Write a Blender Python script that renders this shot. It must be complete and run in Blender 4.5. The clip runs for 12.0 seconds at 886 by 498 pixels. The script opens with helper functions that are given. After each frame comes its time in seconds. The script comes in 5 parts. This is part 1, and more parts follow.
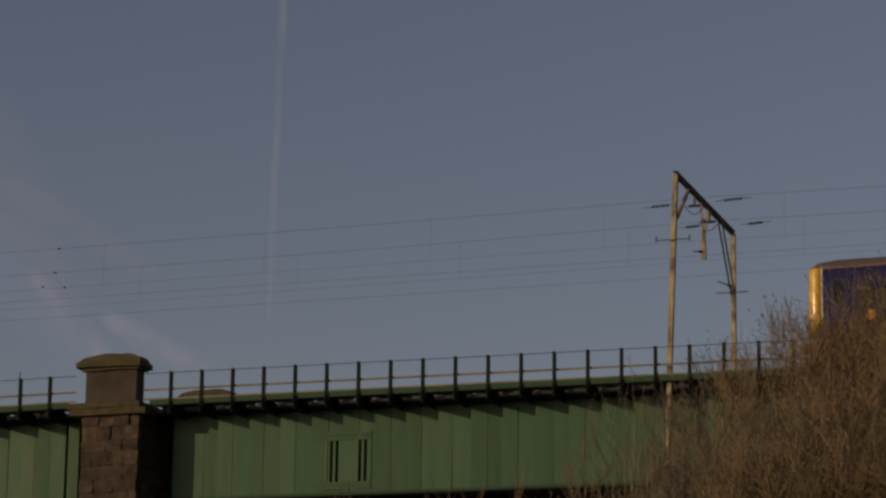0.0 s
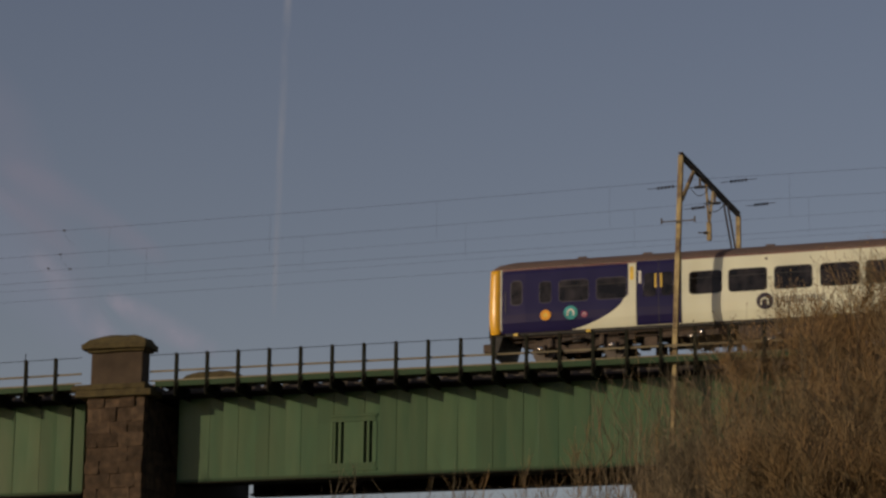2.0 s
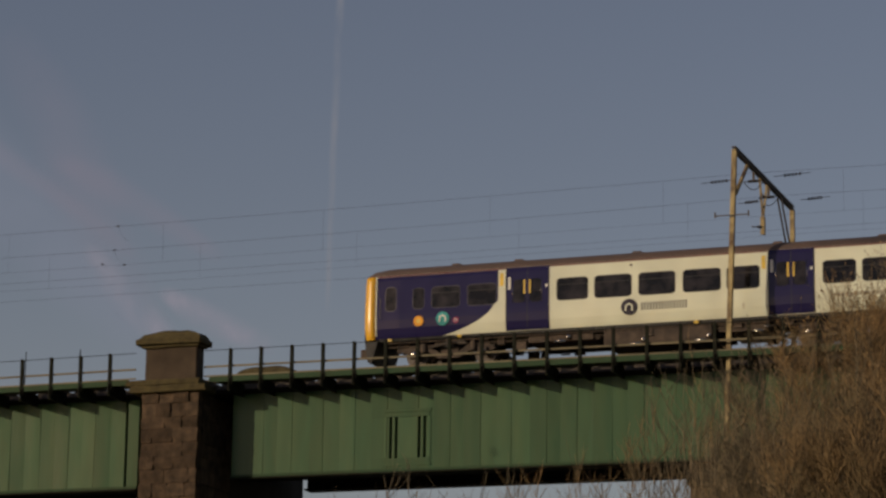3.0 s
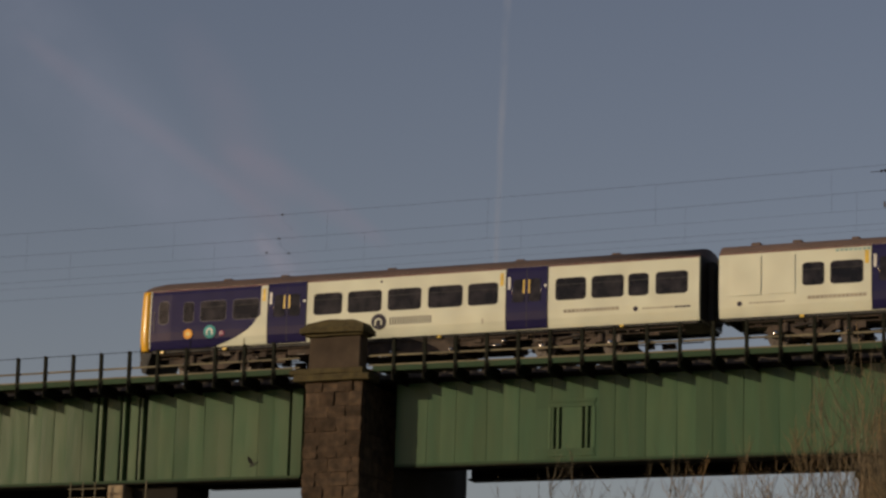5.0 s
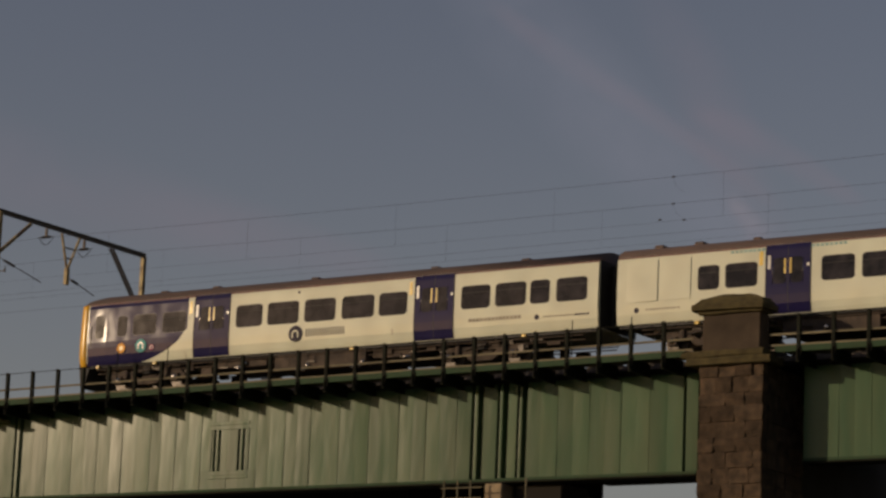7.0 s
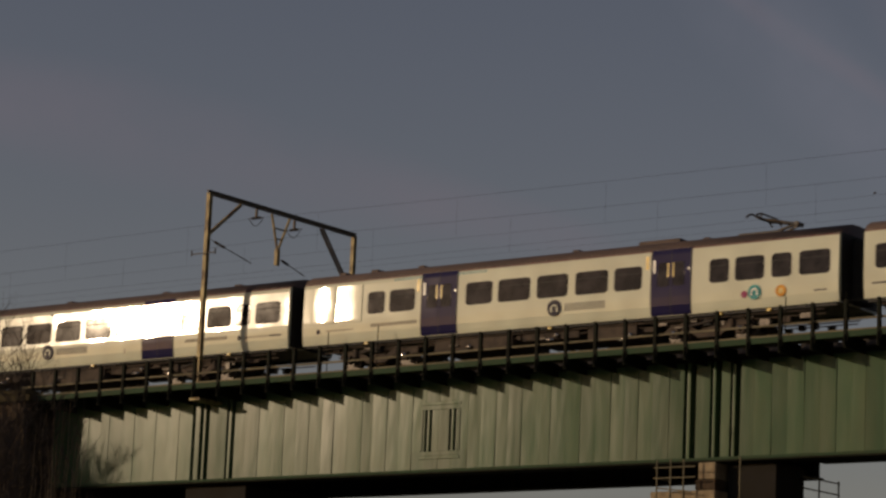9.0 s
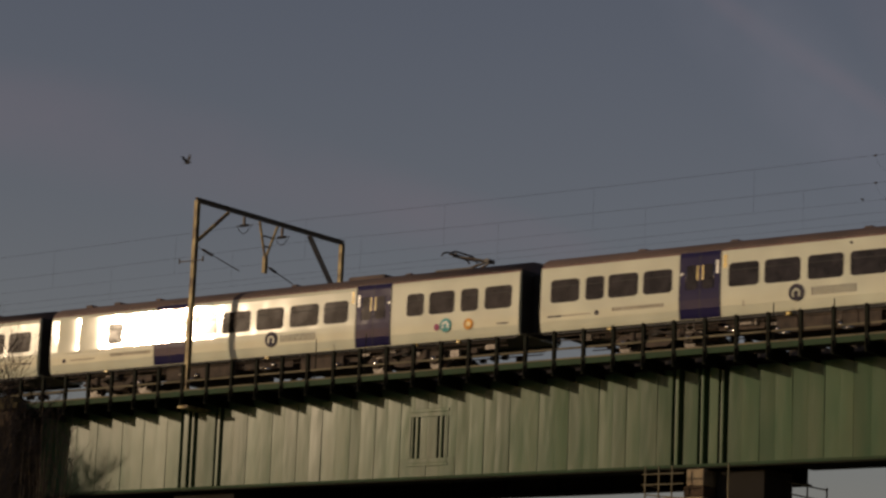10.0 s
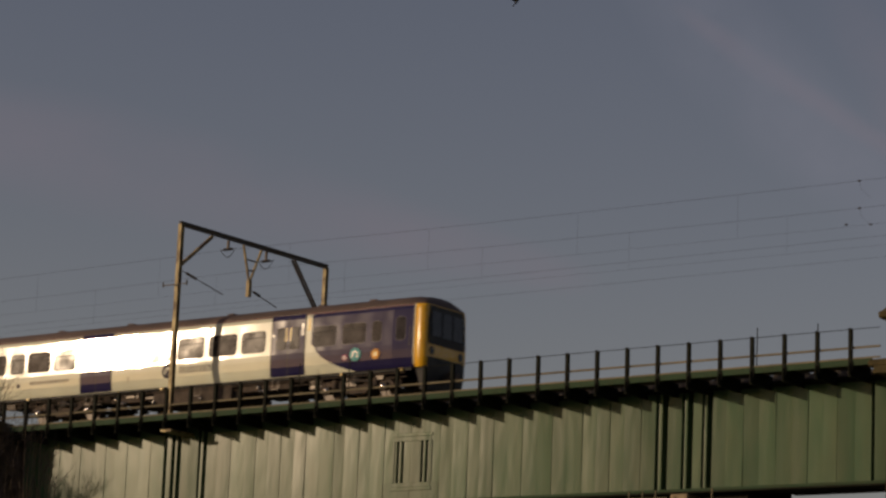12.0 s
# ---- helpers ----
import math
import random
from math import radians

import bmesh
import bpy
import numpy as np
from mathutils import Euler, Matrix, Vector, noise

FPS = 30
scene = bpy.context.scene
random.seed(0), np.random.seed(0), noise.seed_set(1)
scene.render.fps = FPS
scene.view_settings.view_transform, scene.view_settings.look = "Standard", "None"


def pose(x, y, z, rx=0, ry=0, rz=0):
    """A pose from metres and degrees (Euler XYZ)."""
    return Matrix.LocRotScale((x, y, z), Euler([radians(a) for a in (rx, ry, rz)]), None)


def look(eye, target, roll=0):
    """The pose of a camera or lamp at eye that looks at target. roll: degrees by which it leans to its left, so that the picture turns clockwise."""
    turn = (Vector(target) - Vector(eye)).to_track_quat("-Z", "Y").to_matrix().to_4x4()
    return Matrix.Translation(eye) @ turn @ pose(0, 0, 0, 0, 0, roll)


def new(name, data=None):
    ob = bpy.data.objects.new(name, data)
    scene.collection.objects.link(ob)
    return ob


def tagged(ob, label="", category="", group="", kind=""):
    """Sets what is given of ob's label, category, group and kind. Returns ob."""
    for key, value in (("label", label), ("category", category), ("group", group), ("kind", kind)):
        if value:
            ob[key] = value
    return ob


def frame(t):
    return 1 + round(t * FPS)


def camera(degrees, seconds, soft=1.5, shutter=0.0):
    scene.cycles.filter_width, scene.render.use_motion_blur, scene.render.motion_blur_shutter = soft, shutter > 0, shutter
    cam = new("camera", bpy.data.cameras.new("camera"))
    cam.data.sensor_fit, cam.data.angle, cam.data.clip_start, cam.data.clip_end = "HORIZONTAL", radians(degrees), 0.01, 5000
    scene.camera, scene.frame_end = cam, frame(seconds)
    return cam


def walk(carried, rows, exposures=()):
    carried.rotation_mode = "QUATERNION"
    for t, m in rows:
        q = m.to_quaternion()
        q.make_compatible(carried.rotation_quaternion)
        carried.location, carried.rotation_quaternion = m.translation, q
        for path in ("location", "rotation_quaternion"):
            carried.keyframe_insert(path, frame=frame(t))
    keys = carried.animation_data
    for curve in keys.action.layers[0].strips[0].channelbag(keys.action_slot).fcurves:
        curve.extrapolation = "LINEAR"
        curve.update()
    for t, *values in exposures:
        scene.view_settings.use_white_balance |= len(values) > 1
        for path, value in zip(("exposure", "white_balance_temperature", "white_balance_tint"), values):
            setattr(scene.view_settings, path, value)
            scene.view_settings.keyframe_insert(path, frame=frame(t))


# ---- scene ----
cam = camera(17.13, 12.0, soft=2.6, shutter=0.2)

Z0 = 22.0  # height of the railing's top over the valley floor


def aim(x, y, z, pan, tilt, roll):
    """A pose at a point, turned by degrees right of north and up."""
    p, t = radians(pan), radians(tilt)
    eye = Vector((x, y, z + Z0))
    way = Vector((math.sin(p) * math.cos(t), math.cos(p) * math.cos(t), math.sin(t)))
    return look(eye, eye + 100 * way, roll)


PATH = [
    (0.0, (0.0, -96.88, -20.36, -18.487, 13.486, 0.816)),
    (0.5, (0.0, -96.88, -20.36, -18.434, 13.460, 1.059)),
    (1.0, (0.0, -96.88, -20.36, -18.413, 13.340, 1.069)),
    (1.5, (0.0, -96.88, -20.36, -18.472, 13.201, 0.845)),
    (2.0, (0.0, -96.88, -20.36, -18.587, 13.123, 0.811)),
    (2.5, (0.0, -96.88, -20.36, -19.001, 13.046, 1.039)),
    (3.0, (0.0, -96.88, -20.36, -19.652, 13.008, 0.900)),
    (3.2, (0.0, -96.88, -20.36, -19.870, 13.000, 0.960)),
    (4.8, (0.0, -96.88, -20.36, -22.446, 12.766, 1.745)),
    (5.0, (-0.16, -96.18, -20.19, -22.989, 12.713, 1.751)),
    (5.5, (-0.99, -92.62, -19.33, -25.093, 12.554, 1.944)),
    (6.0, (-1.77, -89.27, -18.51, -27.330, 12.250, 2.314)),
    (6.5, (-2.65, -85.48, -17.59, -30.551, 11.878, 2.325)),
    (6.7, (-2.81, -84.81, -17.43, -31.330, 11.800, 2.330)),
    (8.3, (-3.19, -83.17, -17.03, -36.450, 11.036, 2.407)),
    (8.5, (-3.19, -83.17, -17.03, -36.707, 11.015, 2.430)),
    (9.0, (-3.19, -83.17, -17.03, -36.761, 11.026, 2.550)),
    (9.5, (-3.19, -83.17, -17.03, -36.648, 11.198, 2.408)),
    (10.0, (-3.19, -83.17, -17.03, -36.527, 11.175, 2.396)),
    (10.5, (-3.19, -83.17, -17.03, -36.480, 11.213, 2.426)),
    (11.0, (-3.19, -83.17, -17.03, -36.367, 11.274, 2.473)),
    (11.5, (-3.19, -83.17, -17.03, -36.303, 11.492, 2.414)),
    (12.0, (-3.19, -83.17, -17.03, -36.230, 11.661, 2.480)),
]
walk(cam, [(t, aim(*p)) for t, p in PATH], exposures=[(0.0, -0.84, 7350, 33), (1.5, -0.70, 7350, 33), (2.5, -0.55, 7400, 32), (5.5, -0.54, 7500, 32), (6.5, -0.63, 7700, 34), (8.5, -1.02, 7900, 35), (10.0, -1.02, 7900, 35), (12.0, -0.78, 7900, 36)])

# ---- daylight ----
SUN_WAY = Vector((0.926, 1.0, -0.280)).normalized()  # the way that the low winter sunlight travels
sun_height = math.asin(-SUN_WAY.z)
sun_bearing = math.atan2(-SUN_WAY.x, -SUN_WAY.y)
sun = new("sun", bpy.data.lights.new("sun", "SUN"))
sun.data.energy, sun.data.angle, sun.data.color = 3.1, radians(0.6), (1.0, 0.955, 0.665)
sun.matrix_world = Matrix.Translation((0, 0, 80)) @ SUN_WAY.to_track_quat("-Z", "Y").to_matrix().to_4x4()
world = bpy.data.worlds.new("sky")
scene.world = world
world.use_nodes = True
wt = world.node_tree
sky = wt.nodes.new("ShaderNodeTexSky")
sky.sky_type, sky.sun_disc = "NISHITA", False
sky.sun_elevation, sky.sun_rotation = sun_height, sun_bearing
sky.dust_density, sky.ozone_density, sky.air_density = 0.6, 1.2, 1.0
back = wt.nodes["Background"]
back.inputs["Strength"].default_value = 0.10
wt.links.new(sky.outputs[0], back.inputs["Color"])


# ---- materials ----
def material(name, base, rough=0.6, metal=0.0, second=None, spread=0.5, scale=3.0, fine=40.0, bump=0.15, stretch=(1, 1, 1),
             vary=0.0, coat=0.0, island=False, spec=0.5, rvar=0.12, detail=3, placed=False, coat_rough=0.12):
    """A surface with stains at one scale, grain at another, and a little difference from piece to piece."""
    m = bpy.data.materials.new(name)
    m.use_nodes = True
    n, l = m.node_tree.nodes, m.node_tree.links
    bsdf = n["Principled BSDF"]
    tc = n.new("ShaderNodeTexCoord")
    mp = n.new("ShaderNodeMapping")
    mp.inputs["Scale"].default_value = stretch
    # pieces of a wall take the pattern from their place, so that it runs on from piece to piece
    l.new(n.new("ShaderNodeNewGeometry").outputs["Position"] if placed else tc.outputs["Object"], mp.inputs["Vector"])
    big, small = n.new("ShaderNodeTexNoise"), n.new("ShaderNodeTexNoise")
    big.inputs["Scale"].default_value, small.inputs["Scale"].default_value = scale, fine
    big.inputs["Detail"].default_value, small.inputs["Detail"].default_value = 5, detail
    l.new(mp.outputs[0], big.inputs["Vector"])
    l.new(mp.outputs[0], small.inputs["Vector"])
    ramp = n.new("ShaderNodeMapRange")
    ramp.inputs["From Min"].default_value, ramp.inputs["From Max"].default_value = 0.5 - 0.25 * spread, 0.5 + 0.35 * spread
    l.new(big.outputs["Fac"], ramp.inputs["Value"])
    mix = n.new("ShaderNodeMix")
    mix.data_type = "RGBA"
    mix.inputs["A"].default_value = (*base, 1)
    mix.inputs["B"].default_value = (*(second or [c * 0.7 for c in base]), 1)
    l.new(ramp.outputs[0], mix.inputs["Factor"])
    hsv = n.new("ShaderNodeHueSaturation")
    l.new(mix.outputs["Result"], hsv.inputs["Color"])
    grain = n.new("ShaderNodeMapRange")
    grain.inputs["To Min"].default_value, grain.inputs["To Max"].default_value = 0.85, 1.15
    l.new(small.outputs["Fac"], grain.inputs["Value"])
    value = grain.outputs[0]
    if vary:
        if island:
            info = n.new("ShaderNodeNewGeometry").outputs["Random Per Island"]
        else:
            info = n.new("ShaderNodeObjectInfo").outputs["Random"]
        piece = n.new("ShaderNodeMapRange")
        piece.inputs["To Min"].default_value, piece.inputs["To Max"].default_value = 1 - vary, 1 + vary
        l.new(info, piece.inputs["Value"])
        mul = n.new("ShaderNodeMath")
        mul.operation = "MULTIPLY"
        l.new(value, mul.inputs[0])
        l.new(piece.outputs[0], mul.inputs[1])
        value = mul.outputs[0]
    l.new(value, hsv.inputs["Value"])
    l.new(hsv.outputs[0], bsdf.inputs["Base Color"])
    rr = n.new("ShaderNodeMapRange")
    rr.inputs["To Min"].default_value, rr.inputs["To Max"].default_value = max(rough - rvar, 0.03), min(rough + rvar, 1)
    l.new(big.outputs["Fac"], rr.inputs["Value"])
    l.new(rr.outputs[0], bsdf.inputs["Roughness"])
    bsdf.inputs["Metallic"].default_value = metal
    bsdf.inputs["Specular IOR Level"].default_value = spec
    bsdf.inputs["Coat Weight"].default_value = coat
    bsdf.inputs["Coat Roughness"].default_value = coat_rough
    if bump:
        bp = n.new("ShaderNodeBump")
        bp.inputs["Strength"].default_value, bp.inputs["Distance"].default_value = bump, 0.02
        l.new(small.outputs["Fac"], bp.inputs["Height"])
        l.new(bp.outputs[0], bsdf.inputs["Normal"])
    return m


def veil(name, colour, strength, scale, density, stretch, gaps=0.36):
    """Thin ice cloud: a faint glow with ragged gaps that fades to its edges."""
    m = bpy.data.materials.new(name)
    m.use_nodes = True
    n, l = m.node_tree.nodes, m.node_tree.links
    n.remove(n["Principled BSDF"])
    tc = n.new("ShaderNodeTexCoord")
    mp = n.new("ShaderNodeMapping")
    mp.inputs["Scale"].default_value = stretch
    l.new(tc.outputs["Object"], mp.inputs["Vector"])
    nz = n.new("ShaderNodeTexNoise")
    nz.inputs["Scale"].default_value, nz.inputs["Detail"].default_value, nz.inputs["Roughness"].default_value = scale, 6, 0.55
    l.new(mp.outputs[0], nz.inputs["Vector"])
    ramp = n.new("ShaderNodeMapRange")
    ramp.inputs["From Min"].default_value, ramp.inputs["From Max"].default_value = gaps, 0.72
    l.new(nz.outputs["Fac"], ramp.inputs["Value"])
    # fade across the sheet by its own soft outline
    at = n.new("ShaderNodeAttribute")
    at.attribute_name = "thick"
    mul = n.new("ShaderNodeMath")
    mul.operation = "MULTIPLY"
    l.new(ramp.outputs[0], mul.inputs[0])
    l.new(at.outputs["Fac"], mul.inputs[1])
    mul2 = n.new("ShaderNodeMath")
    mul2.operation = "MULTIPLY"
    l.new(mul.outputs[0], mul2.inputs[0])
    mul2.inputs[1].default_value = density
    em, tr, mx = n.new("ShaderNodeEmission"), n.new("ShaderNodeBsdfTransparent"), n.new("ShaderNodeMixShader")
    em.inputs["Color"].default_value, em.inputs["Strength"].default_value = (*colour, 1), strength
    l.new(mul2.outputs[0], mx.inputs["Fac"])
    l.new(tr.outputs[0], mx.inputs[1])
    l.new(em.outputs[0], mx.inputs[2])
    l.new(mx.outputs[0], n["Material Output"].inputs["Surface"])
    return m


GREEN = material("weathered_green_paint", (0.047, 0.103, 0.058), 0.23, 0.0, (0.064, 0.107, 0.057), 0.8, 0.7, 1.0, 0.32, (2.8, 1, 0.5), vary=0.15, spec=0.125, rvar=0.06, detail=1.0, placed=True)
# west girders: rust stains, plus warm sun glare put into a lighter green
GREEN_GLARE = material("rust_stained_glare_green_paint", (0.051, 0.110, 0.061), 0.23, 0.0, (0.074, 0.109, 0.059), 0.8, 0.6, 1.0, 0.34, (2.4, 1, 0.6), vary=0.18, spec=0.10, rvar=0.09, detail=1.0, placed=True)
GREEN_TRIM = material("green_paint", (0.033, 0.071, 0.041), 0.6, 0.0, (0.042, 0.064, 0.038), 0.6, 1.2, 30, 0.1, spec=0.04)
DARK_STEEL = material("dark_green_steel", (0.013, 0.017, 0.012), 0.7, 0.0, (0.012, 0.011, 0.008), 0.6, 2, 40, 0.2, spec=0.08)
# near-black for parts under and behind the girders: shade put into the colour
SHADE_DARK = material("shade_dark_ironwork", (0.021, 0.019, 0.017), 0.85, 0.0, (0.02, 0.017, 0.013), 0.6, 1, 20, 0.2, spec=0.15)
RAIL_TAN = material("weathered_timber_rail", (0.21, 0.185, 0.125), 0.75, 0.0, (0.13, 0.115, 0.08), 0.6, 2, 50, 0.2, (0.4, 2, 2), spec=0.12)
STONE = material("sooty_gritstone", (0.098, 0.066, 0.044), 0.95, 0.0, (0.026, 0.021, 0.016), 0.8, 3.0, 12, 2.2, vary=0.32, placed=True, spec=0.15)
PILLAR_STONE = material("brown_dressed_stone", (0.078, 0.058, 0.042), 0.9, 0.0, (0.045, 0.035, 0.027), 0.8, 1.6, 18, 0.7, spec=0.15)
STONE_CAP = material("lichened_coping_stone", (0.098, 0.080, 0.038), 0.95, 0.0, (0.044, 0.036, 0.022), 0.8, 3.0, 14, 1.4, spec=0.15)
PALE_STONE = material("pale_bearing_stone", (0.31, 0.24, 0.15), 0.9, 0.0, (0.19, 0.14, 0.09), 0.6, 3, 25, 0.5)
RUST_STEEL = material("rust_stained_galvanised_steel", (0.38, 0.30, 0.14), 0.6, 0.1, (0.10, 0.06, 0.03), 0.45, 2.6, 12, 0.25, (1, 1, 0.6))
GANTRY_DARK = material("dark_gantry_steel", (0.06, 0.055, 0.05), 0.6, 0.2, (0.10, 0.07, 0.045), 0.6, 2, 30, 0.2)
WIRE = material("overhead_wire_copper", (0.035, 0.033, 0.035), 0.7, 0.0, spec=0.1)
PORCELAIN = material("brown_insulator", (0.03, 0.024, 0.022), 0.55, spec=0.2)
CREAM = material("cream_coach_paint", (0.665, 0.70, 0.56), 0.052, 0.0, (0.63, 0.635, 0.50), 0.9, 0.8, 1.1, 0.6, rvar=0.012, detail=0.5, coat=0.10, coat_rough=0.13)
NAVY = material("navy_coach_paint", (0.017, 0.0145, 0.060), 0.07, 0.0, (0.020, 0.017, 0.065), 0.9, 0.8, 1.5, 0.4, spec=0.3, rvar=0.02, detail=0.5)
YELLOW = material("yellow_cab_paint", (0.74, 0.39, 0.02), 0.30, 0.0, (0.62, 0.32, 0.02), 0.9, 2, 60, 0.02, coat=0.1)
ROOF = material("brown_dusted_roof", (0.11, 0.072, 0.06), 0.75, 0.0, (0.075, 0.055, 0.05), 0.7, 1.0, 30, 0.1)
MAROON = material("maroon_cantrail_band", (0.16, 0.05, 0.045), 0.4)
GLASS = material("tinted_window_glass", (0.005, 0.005, 0.006), 0.06, 0.0, (0.030, 0.026, 0.029), 0.5, 2.4, 1.2, 0.3, rvar=0.02, spec=0.28, detail=0.5)
RUBBER = material("black_rubber", (0.018, 0.018, 0.018), 0.7)
BROWN_DIRT = material("brake_dust_brown", (0.085, 0.060, 0.044), 0.85, 0.0, (0.03, 0.024, 0.021), 0.7, 2.5, 30, 0.3)
STEEL = material("worn_wheel_steel", (0.075, 0.062, 0.052), 0.45, 0.4, (0.05, 0.042, 0.036), 0.6, 4, 30, 0.1)
BRIGHT_STEEL = material("polished_steel", (0.62, 0.58, 0.52), 0.16, 1.0, rvar=0.03, bump=0.0)
TEAL = material("teal_roundel", (0.02, 0.33, 0.34), 0.5, spec=0.2)
ORANGE = material("orange_roundel", (0.80, 0.34, 0.03), 0.5, spec=0.2)
PINK = material("pink_roundel", (0.36, 0.06, 0.15), 0.5, spec=0.15)
WHITE = material("white_transfer", (0.75, 0.75, 0.70), 0.3)
INK = material("dark_transfer", (0.045, 0.04, 0.06), 0.6, spec=0.15)
PALE_TEAL = material("pale_teal_transfer", (0.22, 0.42, 0.40), 0.35)
ALUMINIUM = material("dull_aluminium_frame", (0.055, 0.052, 0.065), 0.5, 0.3, (0.045, 0.042, 0.055), 0.6, 3, 30, 0.05)
LETTER = material("grey_ink_transfer", (0.15, 0.14, 0.14), 0.6, spec=0.15)
FADED = material("faded_transfer", (0.40, 0.37, 0.30), 0.6, spec=0.15)
SAFETY = material("safety_yellow_handle", (0.75, 0.50, 0.06), 0.35)
BALLAST = material("stone_ballast", (0.17, 0.14, 0.11), 0.95, 0.0, (0.10, 0.08, 0.065), 0.8, 8, 60, 1.0)
TIMBER = material("sleeper_timber", (0.10, 0.08, 0.06), 0.9)
PALE_BARK = material("pale_sunlit_bark", (0.225, 0.172, 0.108), 0.9, 0.0, (0.17, 0.13, 0.085), 0.6, 3, 40, 0.3)
BARK = material("grey_brown_bark", (0.11, 0.085, 0.062), 0.9, 0.0, (0.07, 0.055, 0.045), 0.6, 3, 40, 0.4)
TWIG = material("russet_twigs", (0.215, 0.130, 0.054), 0.8, 0.0, (0.115, 0.09, 0.048), 0.4, 0.45, 20, 0.0, vary=0.85, island=True)
TWIG_GREY = material("olive_grey_twigs", (0.145, 0.110, 0.064), 0.85, 0.0, (0.10, 0.085, 0.055), 0.4, 0.45, 20, 0.0, vary=0.7, island=True)
# twigs of the west thicket: its shade is put into this darker colour
TWIG_SHADED = material("shaded_grey_brown_twigs", (0.085, 0.056, 0.042), 0.8, 0.0, (0.05, 0.036, 0.03), 0.7, 0.6, 20, 0.0, vary=0.4, island=True)
GRASS = material("winter_grass", (0.075, 0.085, 0.035), 0.95, 0.0, (0.11, 0.09, 0.05), 0.8, 0.15, 6, 0.8)
FEATHER = material("black_feather", (0.012, 0.012, 0.014), 0.6)

# ---- building helpers ----
ORG = {}


def thing(name, at, label, category, group="", kind=""):
    """An empty at the base of a thing; places are given from the top of the railing."""
    e = new(name)
    e.empty_display_size = 0.2
    e.location = (at[0], at[1], at[2] + Z0)
    ORG[e.name] = Vector(at)
    return tagged(e, label, category, group, kind)


def part(name, bm, mat, parent, label="", smooth=False):
    """Links a bmesh as one mesh under a thing or a part."""
    o = ORG.get(parent.name, Vector())
    bmesh.ops.translate(bm, vec=-o, verts=bm.verts)
    me = bpy.data.meshes.new(name)
    bm.to_mesh(me)
    bm.free()
    me.materials.append(mat)
    if smooth:
        for p in me.polygons:
            p.use_smooth = True
    ob = new(name, me)
    ob.parent = parent
    ORG[ob.name] = o
    if label:
        ob["label"] = label
    return ob


def box(x0, x1, y0, y1, z0, z1, bevel=0.0, bm=None):
    bm = bm or bmesh.new()
    m = Matrix.Translation(((x0 + x1) / 2, (y0 + y1) / 2, (z0 + z1) / 2)) @ Matrix.Diagonal((x1 - x0, y1 - y0, z1 - z0, 1))
    r = bmesh.ops.create_cube(bm, size=1, matrix=m)
    if bevel:
        vs = set(r["verts"])
        es = [e for e in bm.edges if e.verts[0] in vs and e.verts[1] in vs]
        bmesh.ops.bevel(bm, geom=es, offset=bevel, segments=1, affect="EDGES")
    return bm


def beam(a, b, w, h=None, bm=None, up=(0, 0, 1)):
    """A straight bar of rectangular section from a to b."""
    bm = bm or bmesh.new()
    a, b = Vector(a), Vector(b)
    d = b - a
    z = d.normalized()
    x = Vector(up).cross(z)
    if x.length < 1e-4:
        x = Vector((1, 0, 0)).cross(z)
    x.normalize()
    y = z.cross(x)
    m = Matrix((x, y, z)).transposed().to_4x4()
    m = Matrix.Translation((a + b) / 2) @ m @ Matrix.Diagonal((w, h or w, d.length, 1))
    bmesh.ops.create_cube(bm, size=1, matrix=m)
    return bm


def rod(a, b, r, sides=8, bm=None, r2=None):
    bm = bm or bmesh.new()
    a, b = Vector(a), Vector(b)
    d = b - a
    m = Matrix.Translation((a + b) / 2) @ d.to_track_quat("Z", "Y").to_matrix().to_4x4()
    bmesh.ops.create_cone(bm, cap_ends=True, segments=sides, radius1=r, radius2=r if r2 is None else r2, depth=d.length, matrix=m)
    return bm


def prism(pts, axis, a, b, bm=None):
    """A flat outline carried from a to b along an axis (0, 1 or 2)."""
    bm = bm or bmesh.new()

    def at(p, s):
        q = list(p)
        q.insert(axis, s)
        return bm.verts.new(q)

    lo, hi = [at(p, a) for p in pts], [at(p, b) for p in pts]
    bm.faces.new(lo)
    bm.faces.new(hi)
    for i in range(len(pts)):
        j = (i + 1) % len(pts)
        bm.faces.new((lo[i], lo[j], hi[j], hi[i]))
    bmesh.ops.recalc_face_normals(bm, faces=bm.faces)
    return bm


def i_section(a, b, depth, width, bm=None, up=(1, 0, 0)):
    """A rolled steel joist from a to b: web and two flanges. up: the way across its web."""
    bm = bm or bmesh.new()
    a, b = Vector(a), Vector(b)
    z = (b - a).normalized()
    x = (Vector(up) - Vector(up).dot(z) * z).normalized()
    for s in (-1, 1):
        off = x * s * (depth / 2 - 0.012)
        beam(a + off, b + off, width, 0.024, bm, up=x)
    beam(a, b, 0.02, depth - 0.05, bm, up=x)
    return bm


unit_cube = bpy.data.meshes.new("piece")
_b = bmesh.new()
bmesh.ops.create_cube(_b, size=1)
bmesh.ops.bevel(_b, geom=list(_b.edges), offset=0.04, segments=1, affect="EDGES")
_b.to_mesh(unit_cube)
_b.free()


def roughen(bm, amount, cuts=3, freq=3.0):
    """Breaks up clean edges as on worn stone."""
    bmesh.ops.subdivide_edges(bm, edges=list(bm.edges), cuts=cuts, use_grid_fill=True)
    for v in bm.verts:
        d = noise.noise_vector(v.co * freq) + 0.5 * noise.noise_vector(v.co * freq * 3.1)
        v.co += d * amount
    return bm


